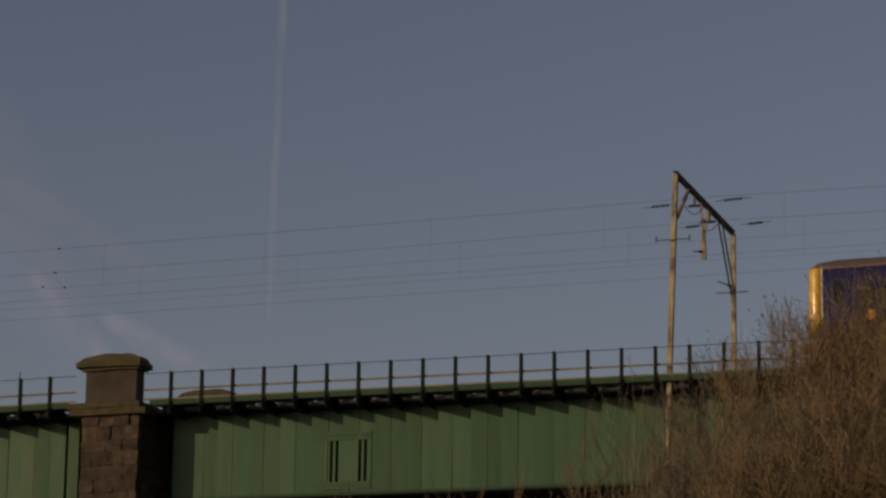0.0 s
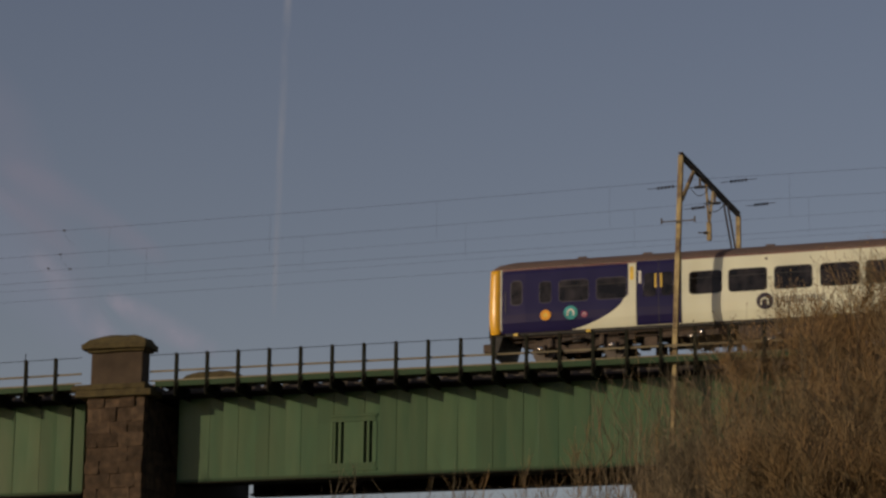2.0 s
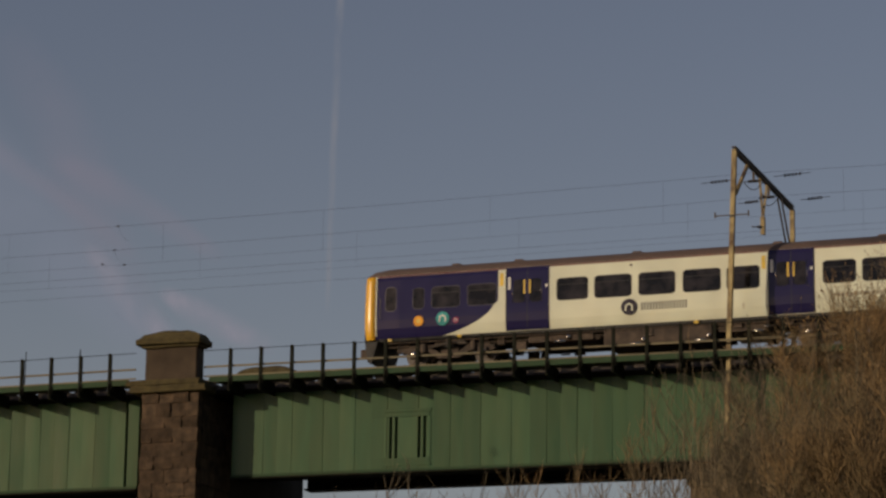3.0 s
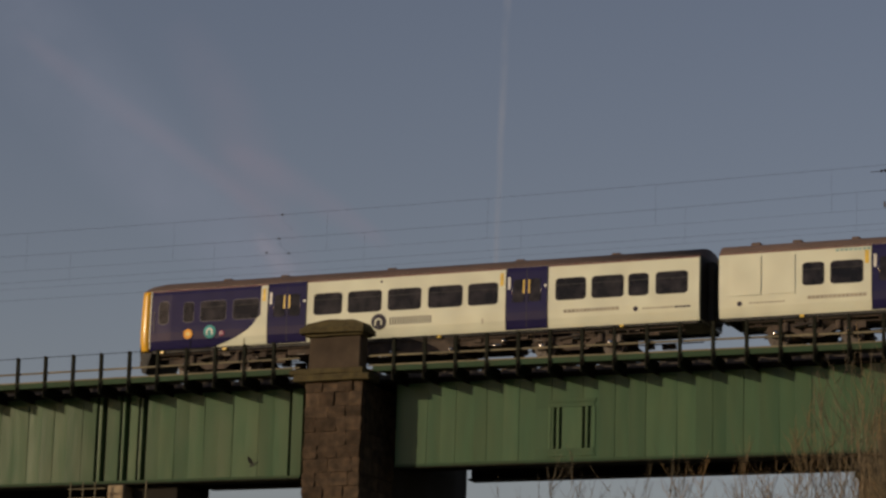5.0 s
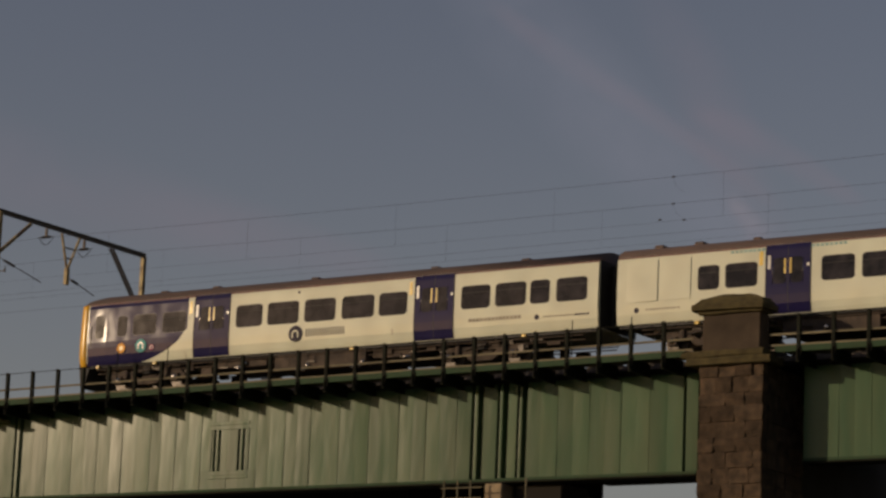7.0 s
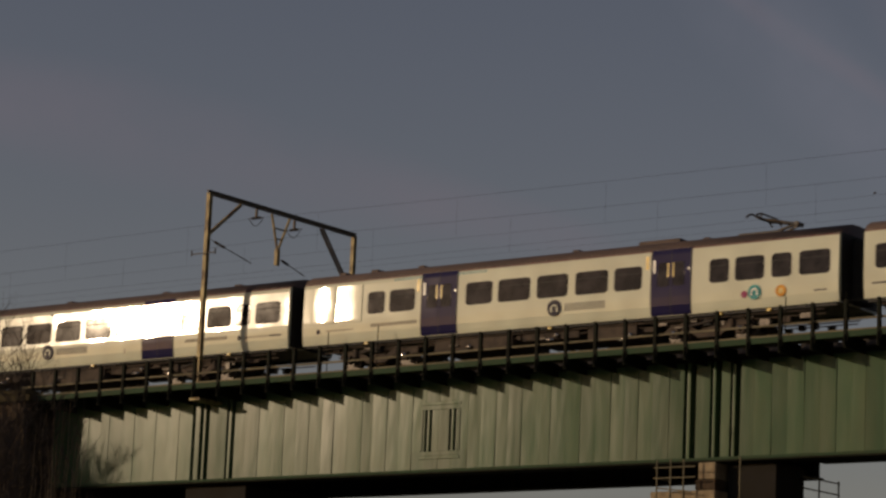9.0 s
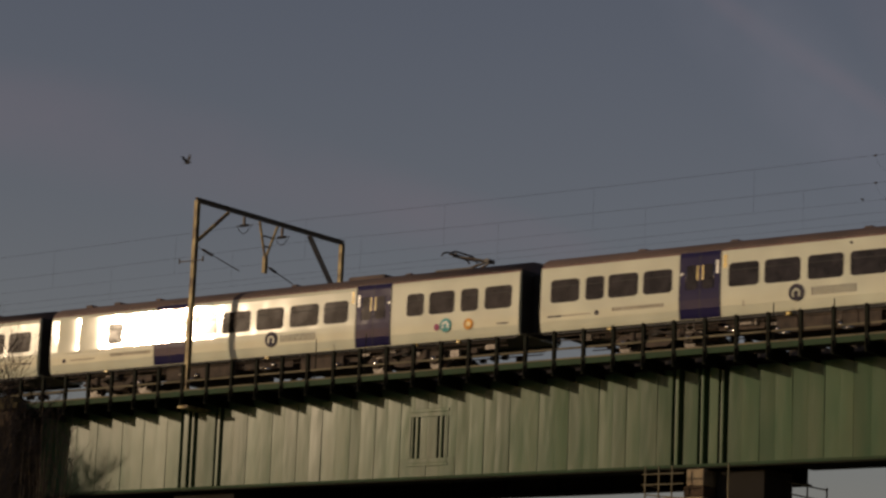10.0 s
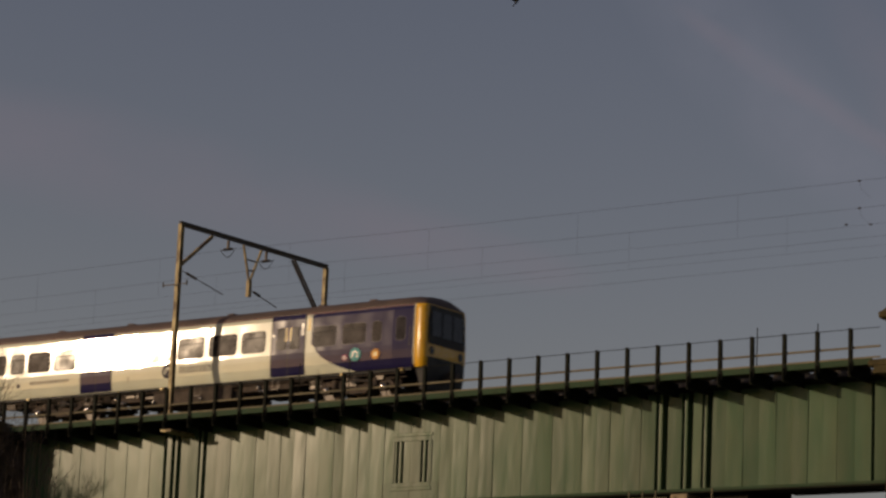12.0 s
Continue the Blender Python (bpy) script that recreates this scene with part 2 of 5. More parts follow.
def stone_meshes(mat, n=4):
    out = []
    for i in range(n):
        bm = bmesh.new()
        bmesh.ops.create_cube(bm, size=1)
        bmesh.ops.subdivide_edges(bm, edges=list(bm.edges), cuts=1, use_grid_fill=True)
        rnd = random.Random(i)
        for v in bm.verts:
            k = sum(abs(c) > 0.49 for c in v.co)
            v.co *= (1.03, 1.0, 0.992, 0.975)[k]
            v.co += Vector((rnd.uniform(-0.02, 0.02), rnd.uniform(-0.07, 0.07), rnd.uniform(-0.03, 0.03)))
        me = bpy.data.meshes.new("stone")
        bm.to_mesh(me)
        bm.free()
        me.materials.append(mat)
        out.append(me)
    return out


# a plate whose outer face bellies slightly between its riveted edges
flat_cube = bpy.data.meshes.new("flat_piece")
_b = prism([(-0.5, 0.5), (-0.5, -0.494), (-0.492, -0.5), (-0.3, -0.503), (-0.1, -0.5045), (0.1, -0.5045), (0.3, -0.503), (0.492, -0.5), (0.5, -0.494), (0.5, 0.5)], 2, -0.5, 0.5)
_b.to_mesh(flat_cube)
_b.free()


def piece_mesh(mat, bevelled=True):
    me = (unit_cube if bevelled else flat_cube).copy()
    me.materials.append(mat)
    return me


def piece(name, me, parent, x0, x1, y0, y1, z0, z1):
    ob = new(name, me)
    ob.parent = parent
    o = ORG[parent.name]
    ob.location = Vector(((x0 + x1) / 2, (y0 + y1) / 2, (z0 + z1) / 2)) - o
    ob.scale = (x1 - x0, y1 - y0, z1 - z0)
    return ob


# ---- ground and sky ----
def ground_sheet():
    n = 60
    verts, faces = [], []
    for j in range(n + 1):
        for i in range(n + 1):
            u, v = (i / n * 2 - 1), (j / n * 2 - 1)
            x, y = 2500 * u * abs(u) - 40, 2500 * v * abs(v) - 40
            h = 0.5 * noise.noise((x * 0.02, y * 0.02, 0)) if abs(u) < 0.5 else 0
            verts.append((x, y, h))
    for j in range(n):
        for i in range(n):
            a = j * (n + 1) + i
            faces.append((a, a + 1, a + n + 2, a + n + 1))
    me = bpy.data.meshes.new("ground")
    me.from_pydata(verts, [], faces)
    me.materials.append(GRASS)
    return tagged(new("ground", me), "rough winter grass on the valley floor", "ground", kind="structure")


ground_sheet()


def sky_point(az, el, r):
    a, e = radians(az), radians(el)
    return Vector((math.sin(a) * math.cos(e), math.cos(a) * math.cos(e), math.sin(e))) * r + Vector((-2, -90, 2))


def streak(name, spine, widths, r, mat, label):
    """A band of thin cloud far off: points by bearing and height, its half widths in degrees."""
    n = 40
    cols = 9
    verts, thick, faces = [], [], []
    for i in range(n + 1):
        s = i / n * (len(spine) - 1)
        k = min(int(s), len(spine) - 2)
        f = s - k
        az = spine[k][0] * (1 - f) + spine[k + 1][0] * f
        el = spine[k][1] * (1 - f) + spine[k + 1][1] * f
        w = widths[k] * (1 - f) + widths[k + 1] * f
        dx, dy = spine[k + 1][0] - spine[k][0], spine[k + 1][1] - spine[k][1]
        q = math.hypot(dx, dy)
        nx, ny = -dy / q, dx / q
        for c in range(cols):
            t = c / (cols - 1) * 2 - 1
            verts.append(sky_point(az + nx * w * t, el + ny * w * t, r))
            end = min(1.0, i / n * 8, (n - i) / n * 8)
            thick.append((1 - t * t) ** 1.5 * end)
    for i in range(n):
        for c in range(cols - 1):
            a = i * cols + c
            faces.append((a, a + 1, a + cols + 1, a + cols))
    me = bpy.data.meshes.new(name)
    me.from_pydata([tuple(v) for v in verts], [], faces)
    at = me.attributes.new("thick", "FLOAT", "POINT")
    at.data.foreach_set("value", thick)
    me.materials.append(mat)
    for p in me.polygons:
        p.use_smooth = True
    ob = new(name, me)
    ob.visible_shadow = False
    return tagged(ob, label, "cloud", kind="structure")


TRAIL = veil("vapour_trail_ice", (0.74, 0.91, 1.0), 0.37, 0.03, 0.56, (1, 1, 0.2))
CIRRUS = veil("cirrus_ice", (0.57, 0.78, 1.0), 0.41, 0.0050, 0.56, (1, 1, 1), 0.18)
HAZE = veil("cirrus_haze_ice", (0.72, 0.76, 0.94), 0.38, 0.0035, 0.42, (1, 1, 1), 0.20)
WISP = veil("cirrus_wisp_ice", (0.71, 0.83, 1.0), 0.42, 0.018, 0.9, (1, 1, 0.7))
streak("vapour_trail", [(-21.8, 19.5), (-21.9, 15), (-21.95, 11.6)], [0.12, 0.10, 0.07], 4000, TRAIL, "thin straight white vapour trail in the blue sky")
streak("cirrus_cloud", [(-34.6, 19.6), (-32.6, 17.8), (-31.0, 16.1), (-29.4, 14.5), (-27.8, 13.1), (-26.3, 11.8), (-25.0, 10.7)], [0.6, 0.9, 1.3, 1.25, 1.0, 0.8, 0.5], 4200, CIRRUS, "soft diagonal streak of thin cirrus cloud")
streak("cirrus_cloud", [(-31.8, 16.6), (-30.3, 15.6), (-28.6, 14.6), (-26.9, 13.5), (-25.6, 12.6)], [0.2, 0.35, 0.30, 0.24, 0.15], 4250, HAZE, "faint thin branch of cirrus cloud")
streak("cirrus_cloud", [(-28.6, 17.0), (-27.5, 15.4), (-26.8, 13.9), (-26.1, 12.4), (-25.3, 11.2)], [0.5, 0.8, 0.8, 0.65, 0.4], 4300, HAZE, "soft broad patch of thin cirrus cloud")
streak("cirrus_cloud", [(-27.6, 14.6), (-26.4, 14.1), (-25.2, 13.4), (-24.0, 12.7)], [0.2, 0.4, 0.35, 0.2], 4350, HAZE, "faint thin branch of cirrus cloud")
streak("cirrus_cloud", [(-26.8, 12.9), (-26.0, 12.0), (-25.3, 11.3), (-24.7, 10.7)], [0.2, 0.38, 0.36, 0.25], 4100, WISP, "small bright ragged wisp of cirrus cloud")
streak("cirrus_cloud", [(-25.3, 12.1), (-24.6, 11.7), (-23.8, 11.35), (-22.9, 11.0)], [0.15, 0.34, 0.34, 0.2], 4150, WISP, "small bright ragged wisp of cirrus cloud")
streak("cirrus_cloud", [(-47.5, 13.6), (-43.5, 13.1), (-39.5, 12.4), (-35.5, 11.6), (-33.0, 11.1)], [1.1, 1.3, 1.1, 0.7, 0.4], 4400, HAZE, "faint broad veil of cirrus cloud")

# ---- the viaduct ----
PITCH = 1.195       # railing posts and walkway brackets
POST_0 = -42.18     # one post's place along the bridge
WALK_Y = -1.25      # line of the railing
EDGE_Z = -1.10      # top of the walkway's edge
LEFT_END, RIGHT_END = -132.0, 32.0
PIERS = (-85.1, -44.35)
JOINTS = (-75.75, -53.85, -24.2)


def girder(name, x0, x1, zb, slots, dev, label, paint):
    """A plate girder: riveted plates in a row, flanges, dark slots at its joints, and a framed panel at the middle."""
    rnd = random.Random(int(-x0 * 10))
    g = thing(name, ((x0 + x1) / 2, 0.3, zb), label, "bridge girder", "girders of the viaduct")
    top = -1.55
    # near-black core, so that the open slots read as deep shade
    part("web_core", box(x0, x1, 0.30, 0.42, zb + 0.05, top), SHADE_DARK, g)
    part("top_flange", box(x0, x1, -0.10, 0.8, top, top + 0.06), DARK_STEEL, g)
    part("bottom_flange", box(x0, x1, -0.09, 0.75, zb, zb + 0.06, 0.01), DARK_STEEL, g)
    part("bottom_angle", box(x0, x1, -0.05, 0.0, zb + 0.06, zb + 0.16, 0.01), GREEN_TRIM, g)
    part("inner_web", box(x0, x1, 0.55, 0.65, zb + 0.06, top), SHADE_DARK, g)
    me = piece_mesh(paint, False)
    cuts = sorted(slots)
    x = x0
    spans = []
    for a, b in cuts:
        if a > x:
            spans.append((x, a))
        x = b
    if x < x1:
        spans.append((x, x1))
    for a, b in spans:
        n = max(1, round((b - a) / 0.5975))
        e = [a + (b - a) * (i + (rnd.uniform(-0.12, 0.12) if 0 < i < n else 0)) / n for i in range(n + 1)]
        for i in range(n):
            proud = 0.016 * (i % 2) + rnd.uniform(0.0, 0.006)
            if dev and e[i + 1] > dev[0] and e[i] < dev[1]:
                for z0, z1 in ((zb + 0.16, -4.12), (-2.64, top)):
                    piece("plate", me, g, e[i] + 0.002, e[i + 1] - 0.002, -proud, 0.29, z0, z1)
                edges = [dev[0] + (dev[1] - dev[0]) * f for f in (0.0, 0.05, 0.125, 0.185, 0.26, 0.74, 0.815, 0.875, 0.95, 1.0)]
                solid = [(edges[k], edges[k + 1]) for k in range(0, len(edges), 2)] + [(e[i], dev[0]), (dev[1], e[i + 1])]
                for a1, b1 in solid:
                    a2, b2 = max(a1, e[i]), min(b1, e[i + 1])
                    if b2 - a2 > 0.02:
                        piece("plate", me, g, a2, b2, -0.004, 0.29, -4.12, -2.64)
            else:
                ob = piece("plate", me, g, e[i] + 0.001, e[i + 1] - 0.001, -proud, 0.29, zb + 0.16, top)
                ob.rotation_euler = (rnd.gauss(0, 0.003), 0, rnd.gauss(0, 0.008))  # no two plates lie quite true
    if dev:
        a, b = dev
        part("panel_frame_top", box(a - 0.12, b + 0.12, -0.045, 0.05, -2.47, -2.36, 0.01), paint, g)
        part("panel_frame_top", box(a - 0.06, b + 0.06, -0.030, 0.05, -2.64, -2.47, 0.01), paint, g)
        part("panel_frame_bottom", box(a - 0.12, b + 0.12, -0.045, 0.05, -4.40, -4.29, 0.01), paint, g)
        part("panel_frame_bottom", box(a - 0.06, b + 0.06, -0.030, 0.05, -4.29, -4.12, 0.01), paint, g)
        for s in (a - 0.05, b + 0.05):
            part("panel_side", box(s - 0.05, s + 0.05, -0.034, 0.05, -4.12, -2.64, 0.01), paint, g)
    return g


def slot_rows(*pairs):
    return [(a, b) for a, b in pairs]


# the framed panels have four slots, the joints five
dev_a, dev_b = (-36.60, -35.04), (-65.85, -64.31)


girder("bridge_girder", -84.6, -46.35, -4.93,
       slot_rows((-76.78, -76.62), (-76.40, -76.22), (-76.12, -75.92), (-75.08, -74.96), (-74.84, -74.66),
                 (-54.98, -54.84), (-54.72, -54.50), (-53.96, -53.84), (-53.74, -53.52), (-53.18, -53.08), (-52.98, -52.78), (-46.88, -46.78)),
       dev_b, "green riveted plate girder, sunlit and streaked, with framed panel", GREEN_GLARE)
girder("bridge_girder", -42.6, 30.0, -4.66,
       slot_rows(), dev_a, "green riveted plate girder, half shaded by the stone pier", GREEN)
girder("bridge_girder", LEFT_END, -86.6, -4.93, slot_rows((-97.0, -96.8)), None, "green riveted plate girder running into the trees", GREEN_GLARE)


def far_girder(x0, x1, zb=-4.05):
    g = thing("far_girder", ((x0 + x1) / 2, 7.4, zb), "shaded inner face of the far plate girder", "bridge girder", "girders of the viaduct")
    part("web", box(x0, x1, 7.30, 7.42, zb + 0.07, -1.5), SHADE_DARK, g)
    part("bottom_flange", box(x0, x1, 7.0, 7.7, zb, zb + 0.07), SHADE_DARK, g)
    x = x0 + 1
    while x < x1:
        part("stiffener", box(x, x + 0.08, 7.12, 7.30, zb + 0.07, -1.5), SHADE_DARK, g)
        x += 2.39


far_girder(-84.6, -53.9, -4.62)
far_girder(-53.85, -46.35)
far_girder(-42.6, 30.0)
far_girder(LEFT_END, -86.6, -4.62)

deck = thing("bridge_deck", (-53, 3.5, -1.5), "dark iron deck of the viaduct carrying two tracks", "bridge deck", kind="structure")
part("deck_plate", box(LEFT_END, RIGHT_END, -0.05, 7.75, -1.485, -1.36), SHADE_DARK, deck)
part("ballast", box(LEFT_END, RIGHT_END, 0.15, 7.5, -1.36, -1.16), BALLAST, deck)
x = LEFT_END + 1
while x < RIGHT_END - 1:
    part("cross_girder", box(x, x + 0.25, 0.8, 7.3, -2.3, -1.49), SHADE_DARK, deck)
    x += 2.39

GRADE = 0.006       # the line falls towards the west


def rail_z(x):
    return -0.86 + GRADE * (x + 57)


def track(yc):
    t = thing("railway_track", (-53, yc, -1.16), "worn steel rails on dark timber sleepers", "railway track", "tracks on the viaduct")
    for s in (-0.7175, 0.7175):
        a, b = Vector((LEFT_END, yc + s, rail_z(LEFT_END))), Vector((RIGHT_END, yc + s, rail_z(RIGHT_END)))
        bm = bmesh.new()
        for w, z0, z1 in ((0.07, -0.045, 0.0), (0.018, -0.125, -0.045), (0.13, -0.15, -0.125)):
            o = Vector((0, 0, (z0 + z1) / 2))
            beam(a + o, b + o, w, z1 - z0, bm)
        part("rail", bm, STEEL, t)
    x = LEFT_END + 0.3
    me = piece_mesh(TIMBER)
    while x < RIGHT_END:
        z = rail_z(x) - 0.15
        piece("sleeper", me, t, x, x + 0.25, yc - 1.3, yc + 1.3, z - 0.3, z)
        x += 0.75


TRACK_Y = (1.58, 5.0)
for yc in TRACK_Y:
    track(yc)


def lean_west(ob):
    """West of the stone pier the walkway falls gently away."""
    x = ob.location.x
    ob.rotation_euler.y = -FALL
    ob.location.z += FALL * (x + 50)


FALL = 0.0093


def walkway(x0, x1, label):
    """Cantilevered walkway: edge beam, boards, and a bracket below each post."""
    w = thing("walkway", ((x0 + x1) / 2, WALK_Y, EDGE_Z - 0.2), label, "walkway", "walkways along the viaduct")
    part("edge_beam", box(x0, x1, WALK_Y - 0.10, WALK_Y - 0.03, EDGE_Z - 0.20, EDGE_Z, 0.008), GREEN_TRIM, w, "pale green painted edge beam")
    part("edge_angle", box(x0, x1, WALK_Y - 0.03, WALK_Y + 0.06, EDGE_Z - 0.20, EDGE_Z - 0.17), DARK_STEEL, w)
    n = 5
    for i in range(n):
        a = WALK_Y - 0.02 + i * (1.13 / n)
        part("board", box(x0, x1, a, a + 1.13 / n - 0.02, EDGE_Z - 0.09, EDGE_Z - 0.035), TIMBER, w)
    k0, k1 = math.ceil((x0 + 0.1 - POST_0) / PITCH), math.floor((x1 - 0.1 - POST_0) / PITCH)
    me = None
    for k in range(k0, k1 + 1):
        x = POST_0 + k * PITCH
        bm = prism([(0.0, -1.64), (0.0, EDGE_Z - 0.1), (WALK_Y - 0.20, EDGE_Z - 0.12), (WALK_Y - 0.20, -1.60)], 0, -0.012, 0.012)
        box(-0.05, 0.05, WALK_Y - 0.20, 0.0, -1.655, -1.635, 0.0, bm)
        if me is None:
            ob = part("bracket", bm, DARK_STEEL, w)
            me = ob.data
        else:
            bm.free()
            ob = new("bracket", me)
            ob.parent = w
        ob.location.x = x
    return w


lean_west(walkway(-84.55, -46.2, "iron walkway with pale green edge outside the girder"))
walkway(-43.0, 30.0, "iron walkway with pale green edge outside the girder")
lean_west(walkway(LEFT_END, -86.7, "iron walkway with pale green edge outside the girder"))


def railing(x0, x1, extra=()):
    r = thing("railing", ((x0 + x1) / 2, WALK_Y, -1.62), "dark iron post railing with thin top wire and timber midrail", "railing", "railings along the viaduct")
    k0, k1 = math.ceil((x0 + 0.1 - POST_0) / PITCH), math.floor((x1 - 0.1 - POST_0) / PITCH)
    xs = [POST_0 + k * PITCH for k in range(k0, k1 + 1)] + list(extra)
    bm = bmesh.new()
    y = WALK_Y - 0.13
    box(-0.055, 0.055, y - 0.012, y + 0.012, -1.63, -0.09, 0.0, bm)
    box(-0.012, 0.012, y, y + 0.11, -1.63, -0.12, 0.0, bm)
    box(-0.048, 0.048, y + 0.105, y + 0.125, -1.40, -0.10, 0.0, bm)
    box(-0.03, 0.13, y - 0.02, y + 0.10, -0.76, -0.69, 0.0, bm)
    box(0.04, 0.10, y + 0.0, y + 0.10, -1.42, -1.18, 0.0, bm)
    first = part("post", bm, DARK_STEEL, r)
    first.location.x = xs[0]
    for x in xs[1:]:
        ob = new("post", first.data)
        ob.parent = r
        ob.location.x = x
    part("top_rail", rod((x0, y, -0.14), (x1, y, -0.14), 0.012, 6), DARK_STEEL, r)
    part("mid_rail", box(x0, x1, y + 0.012, y + 0.05, -0.77, -0.70, 0.006), RAIL_TAN, r, "weathered tan middle rail")
    part("toe_rail", box(x0, x1, y + 0.03, y + 0.05, EDGE_Z - 0.005, EDGE_Z + 0.05), RAIL_TAN, r)
    part("far_top_rail", rod((x0, 7.9, -0.14), (x1, 7.9, -0.14), 0.017, 6), DARK_STEEL, r)
    return r


lean_west(railing(-84.7, -45.9))
railing(-43.2, 30.0)
lean_west(railing(LEFT_END, -86.7))


def pier(xc, label, seed, pillar=True):
    """A stone pier of coursed blocks, with a corbelled shoulder, a parapet pillar and a hipped coping."""
    rnd = random.Random(seed)
    p = thing("stone_pier", (xc, 3.5, -22.0), label, "bridge pier", "stone piers of the viaduct")
    hw, yf, yb = 1.10, -1.66, 8.6
    part("core", box(xc - hw + 0.06, xc + hw - 0.06, yf + 0.06, yb, -5.9, -1.65), SHADE_DARK, p)
    part("shaft", prism([(xc - hw - 0.9, -22.0), (xc + hw + 0.9, -22.0), (xc + hw, -5.9), (xc - hw, -5.9)], 1, yf, yb + 0.2), STONE, p)
    for y0, y1, nm, xc, dz in ((yf - 0.42, yf + 0.85, "shoulder", xc, 0.0), (yb - 0.9, yb + 0.3, "shoulder", xc - 0.4, 0.5)):
        bm = box(xc - hw - 0.45, xc + hw + 0.35, y0 + 0.2, y1, -1.66, -1.42, 0.03)
        box(xc - hw - 0.62, xc + hw + 0.10, y0 + 0.25, y1, -1.42, -1.20, 0.04, bm)
        part(nm, roughen(bm, 0.035), STONE_CAP, p, "projecting shoulder course, ochre with lichen")
        if not pillar:
            continue
        bm = box(xc - 1.05, xc + 0.98, y0 + 0.42, y1 - 0.2, -1.20, dz, 0.03)
        part("pillar", bm, PILLAR_STONE, p, "smooth brown parapet pillar")
        bm = box(xc - 1.18, xc + 1.10, y0 + 0.30, y1 - 0.12, dz - 0.02, dz + 0.08, 0.02)
        box(xc - 1.36, xc + 1.22, y0 + 0.16, y1 - 0.0, dz + 0.08, dz + 0.30, 0.03, bm)
        part("coping", roughen(bm, 0.03), STONE_CAP, p)
        bm = bmesh.new()
        lo = [(xc - 1.30, y0 + 0.22), (xc + 1.16, y0 + 0.22), (xc + 1.16, y1 - 0.06), (xc - 1.30, y1 - 0.06)]
        hi = [(xc - 0.66, y0 + 0.50), (xc + 0.58, y0 + 0.50), (xc + 0.58, y1 - 0.35), (xc - 0.66, y1 - 0.35)]
        a = [bm.verts.new((*q, dz + 0.30)) for q in lo]
        m = [bm.verts.new((q[0] * 0.5 + h[0] * 0.5 - (0.12 if q[0] < xc else -0.12), q[1] * 0.6 + h[1] * 0.4, dz + 0.50)) for q, h in zip(lo, hi)]
        b = [bm.verts.new((*q, dz + 0.62)) for q in hi]
        for u, v in ((a, m), (m, b)):
            for i in range(4):
                bm.faces.new((u[i], u[(i + 1) % 4], v[(i + 1) % 4], v[i]))
        bm.faces.new(b)
        part("coping_top", roughen(bm, 0.045), STONE_CAP, p)
    xc = p.location.x
    mes = stone_meshes(STONE)
    z, row = -5.9, 0
    while z < -1.70:
        h = rnd.uniform(0.40, 0.54)
        h = min(h, -1.66 - z)
        x = xc - hw - 0.02
        first = True
        while x < xc + hw - 0.05:
            w = rnd.uniform(0.55, 1.05) * (0.6 if first and row % 2 else 1)
            first = False
            x1 = min(x + w, xc + hw)
            if xc + hw - x1 < 0.2:
                x1 = xc + hw
            piece("stone", rnd.choice(mes), p, x + 0.002, x1 - 0.002, yf - rnd.uniform(-0.02, 0.07), yf + 0.4, z + 0.002, z + h - 0.002)
            x = x1
        for s in (-1, 1):
            y = yf + 0.41
            while y < yf + 2.6:
                w = rnd.uniform(0.5, 0.8)
                xa, xb = sorted((xc + s * (hw + rnd.uniform(0, 0.03)), xc + s * (hw - 0.3)))
                piece("stone", rnd.choice(mes), p, xa, xb, y, y + w - 0.015, z + 0.008, z + h - 0.008)
                y += w
        z += h
        row += 1
    return p


pier(PIERS[1], "sooty brown gritstone pier of rough blocks with hipped coping", 3)
pier(PIERS[0], "dark gritstone pier half hidden by bare trees", 8, False)
pier(-104.0, "dark gritstone pier beyond the trees", 5)
pier(-1.0, "dark gritstone pier behind the bushes", 6)


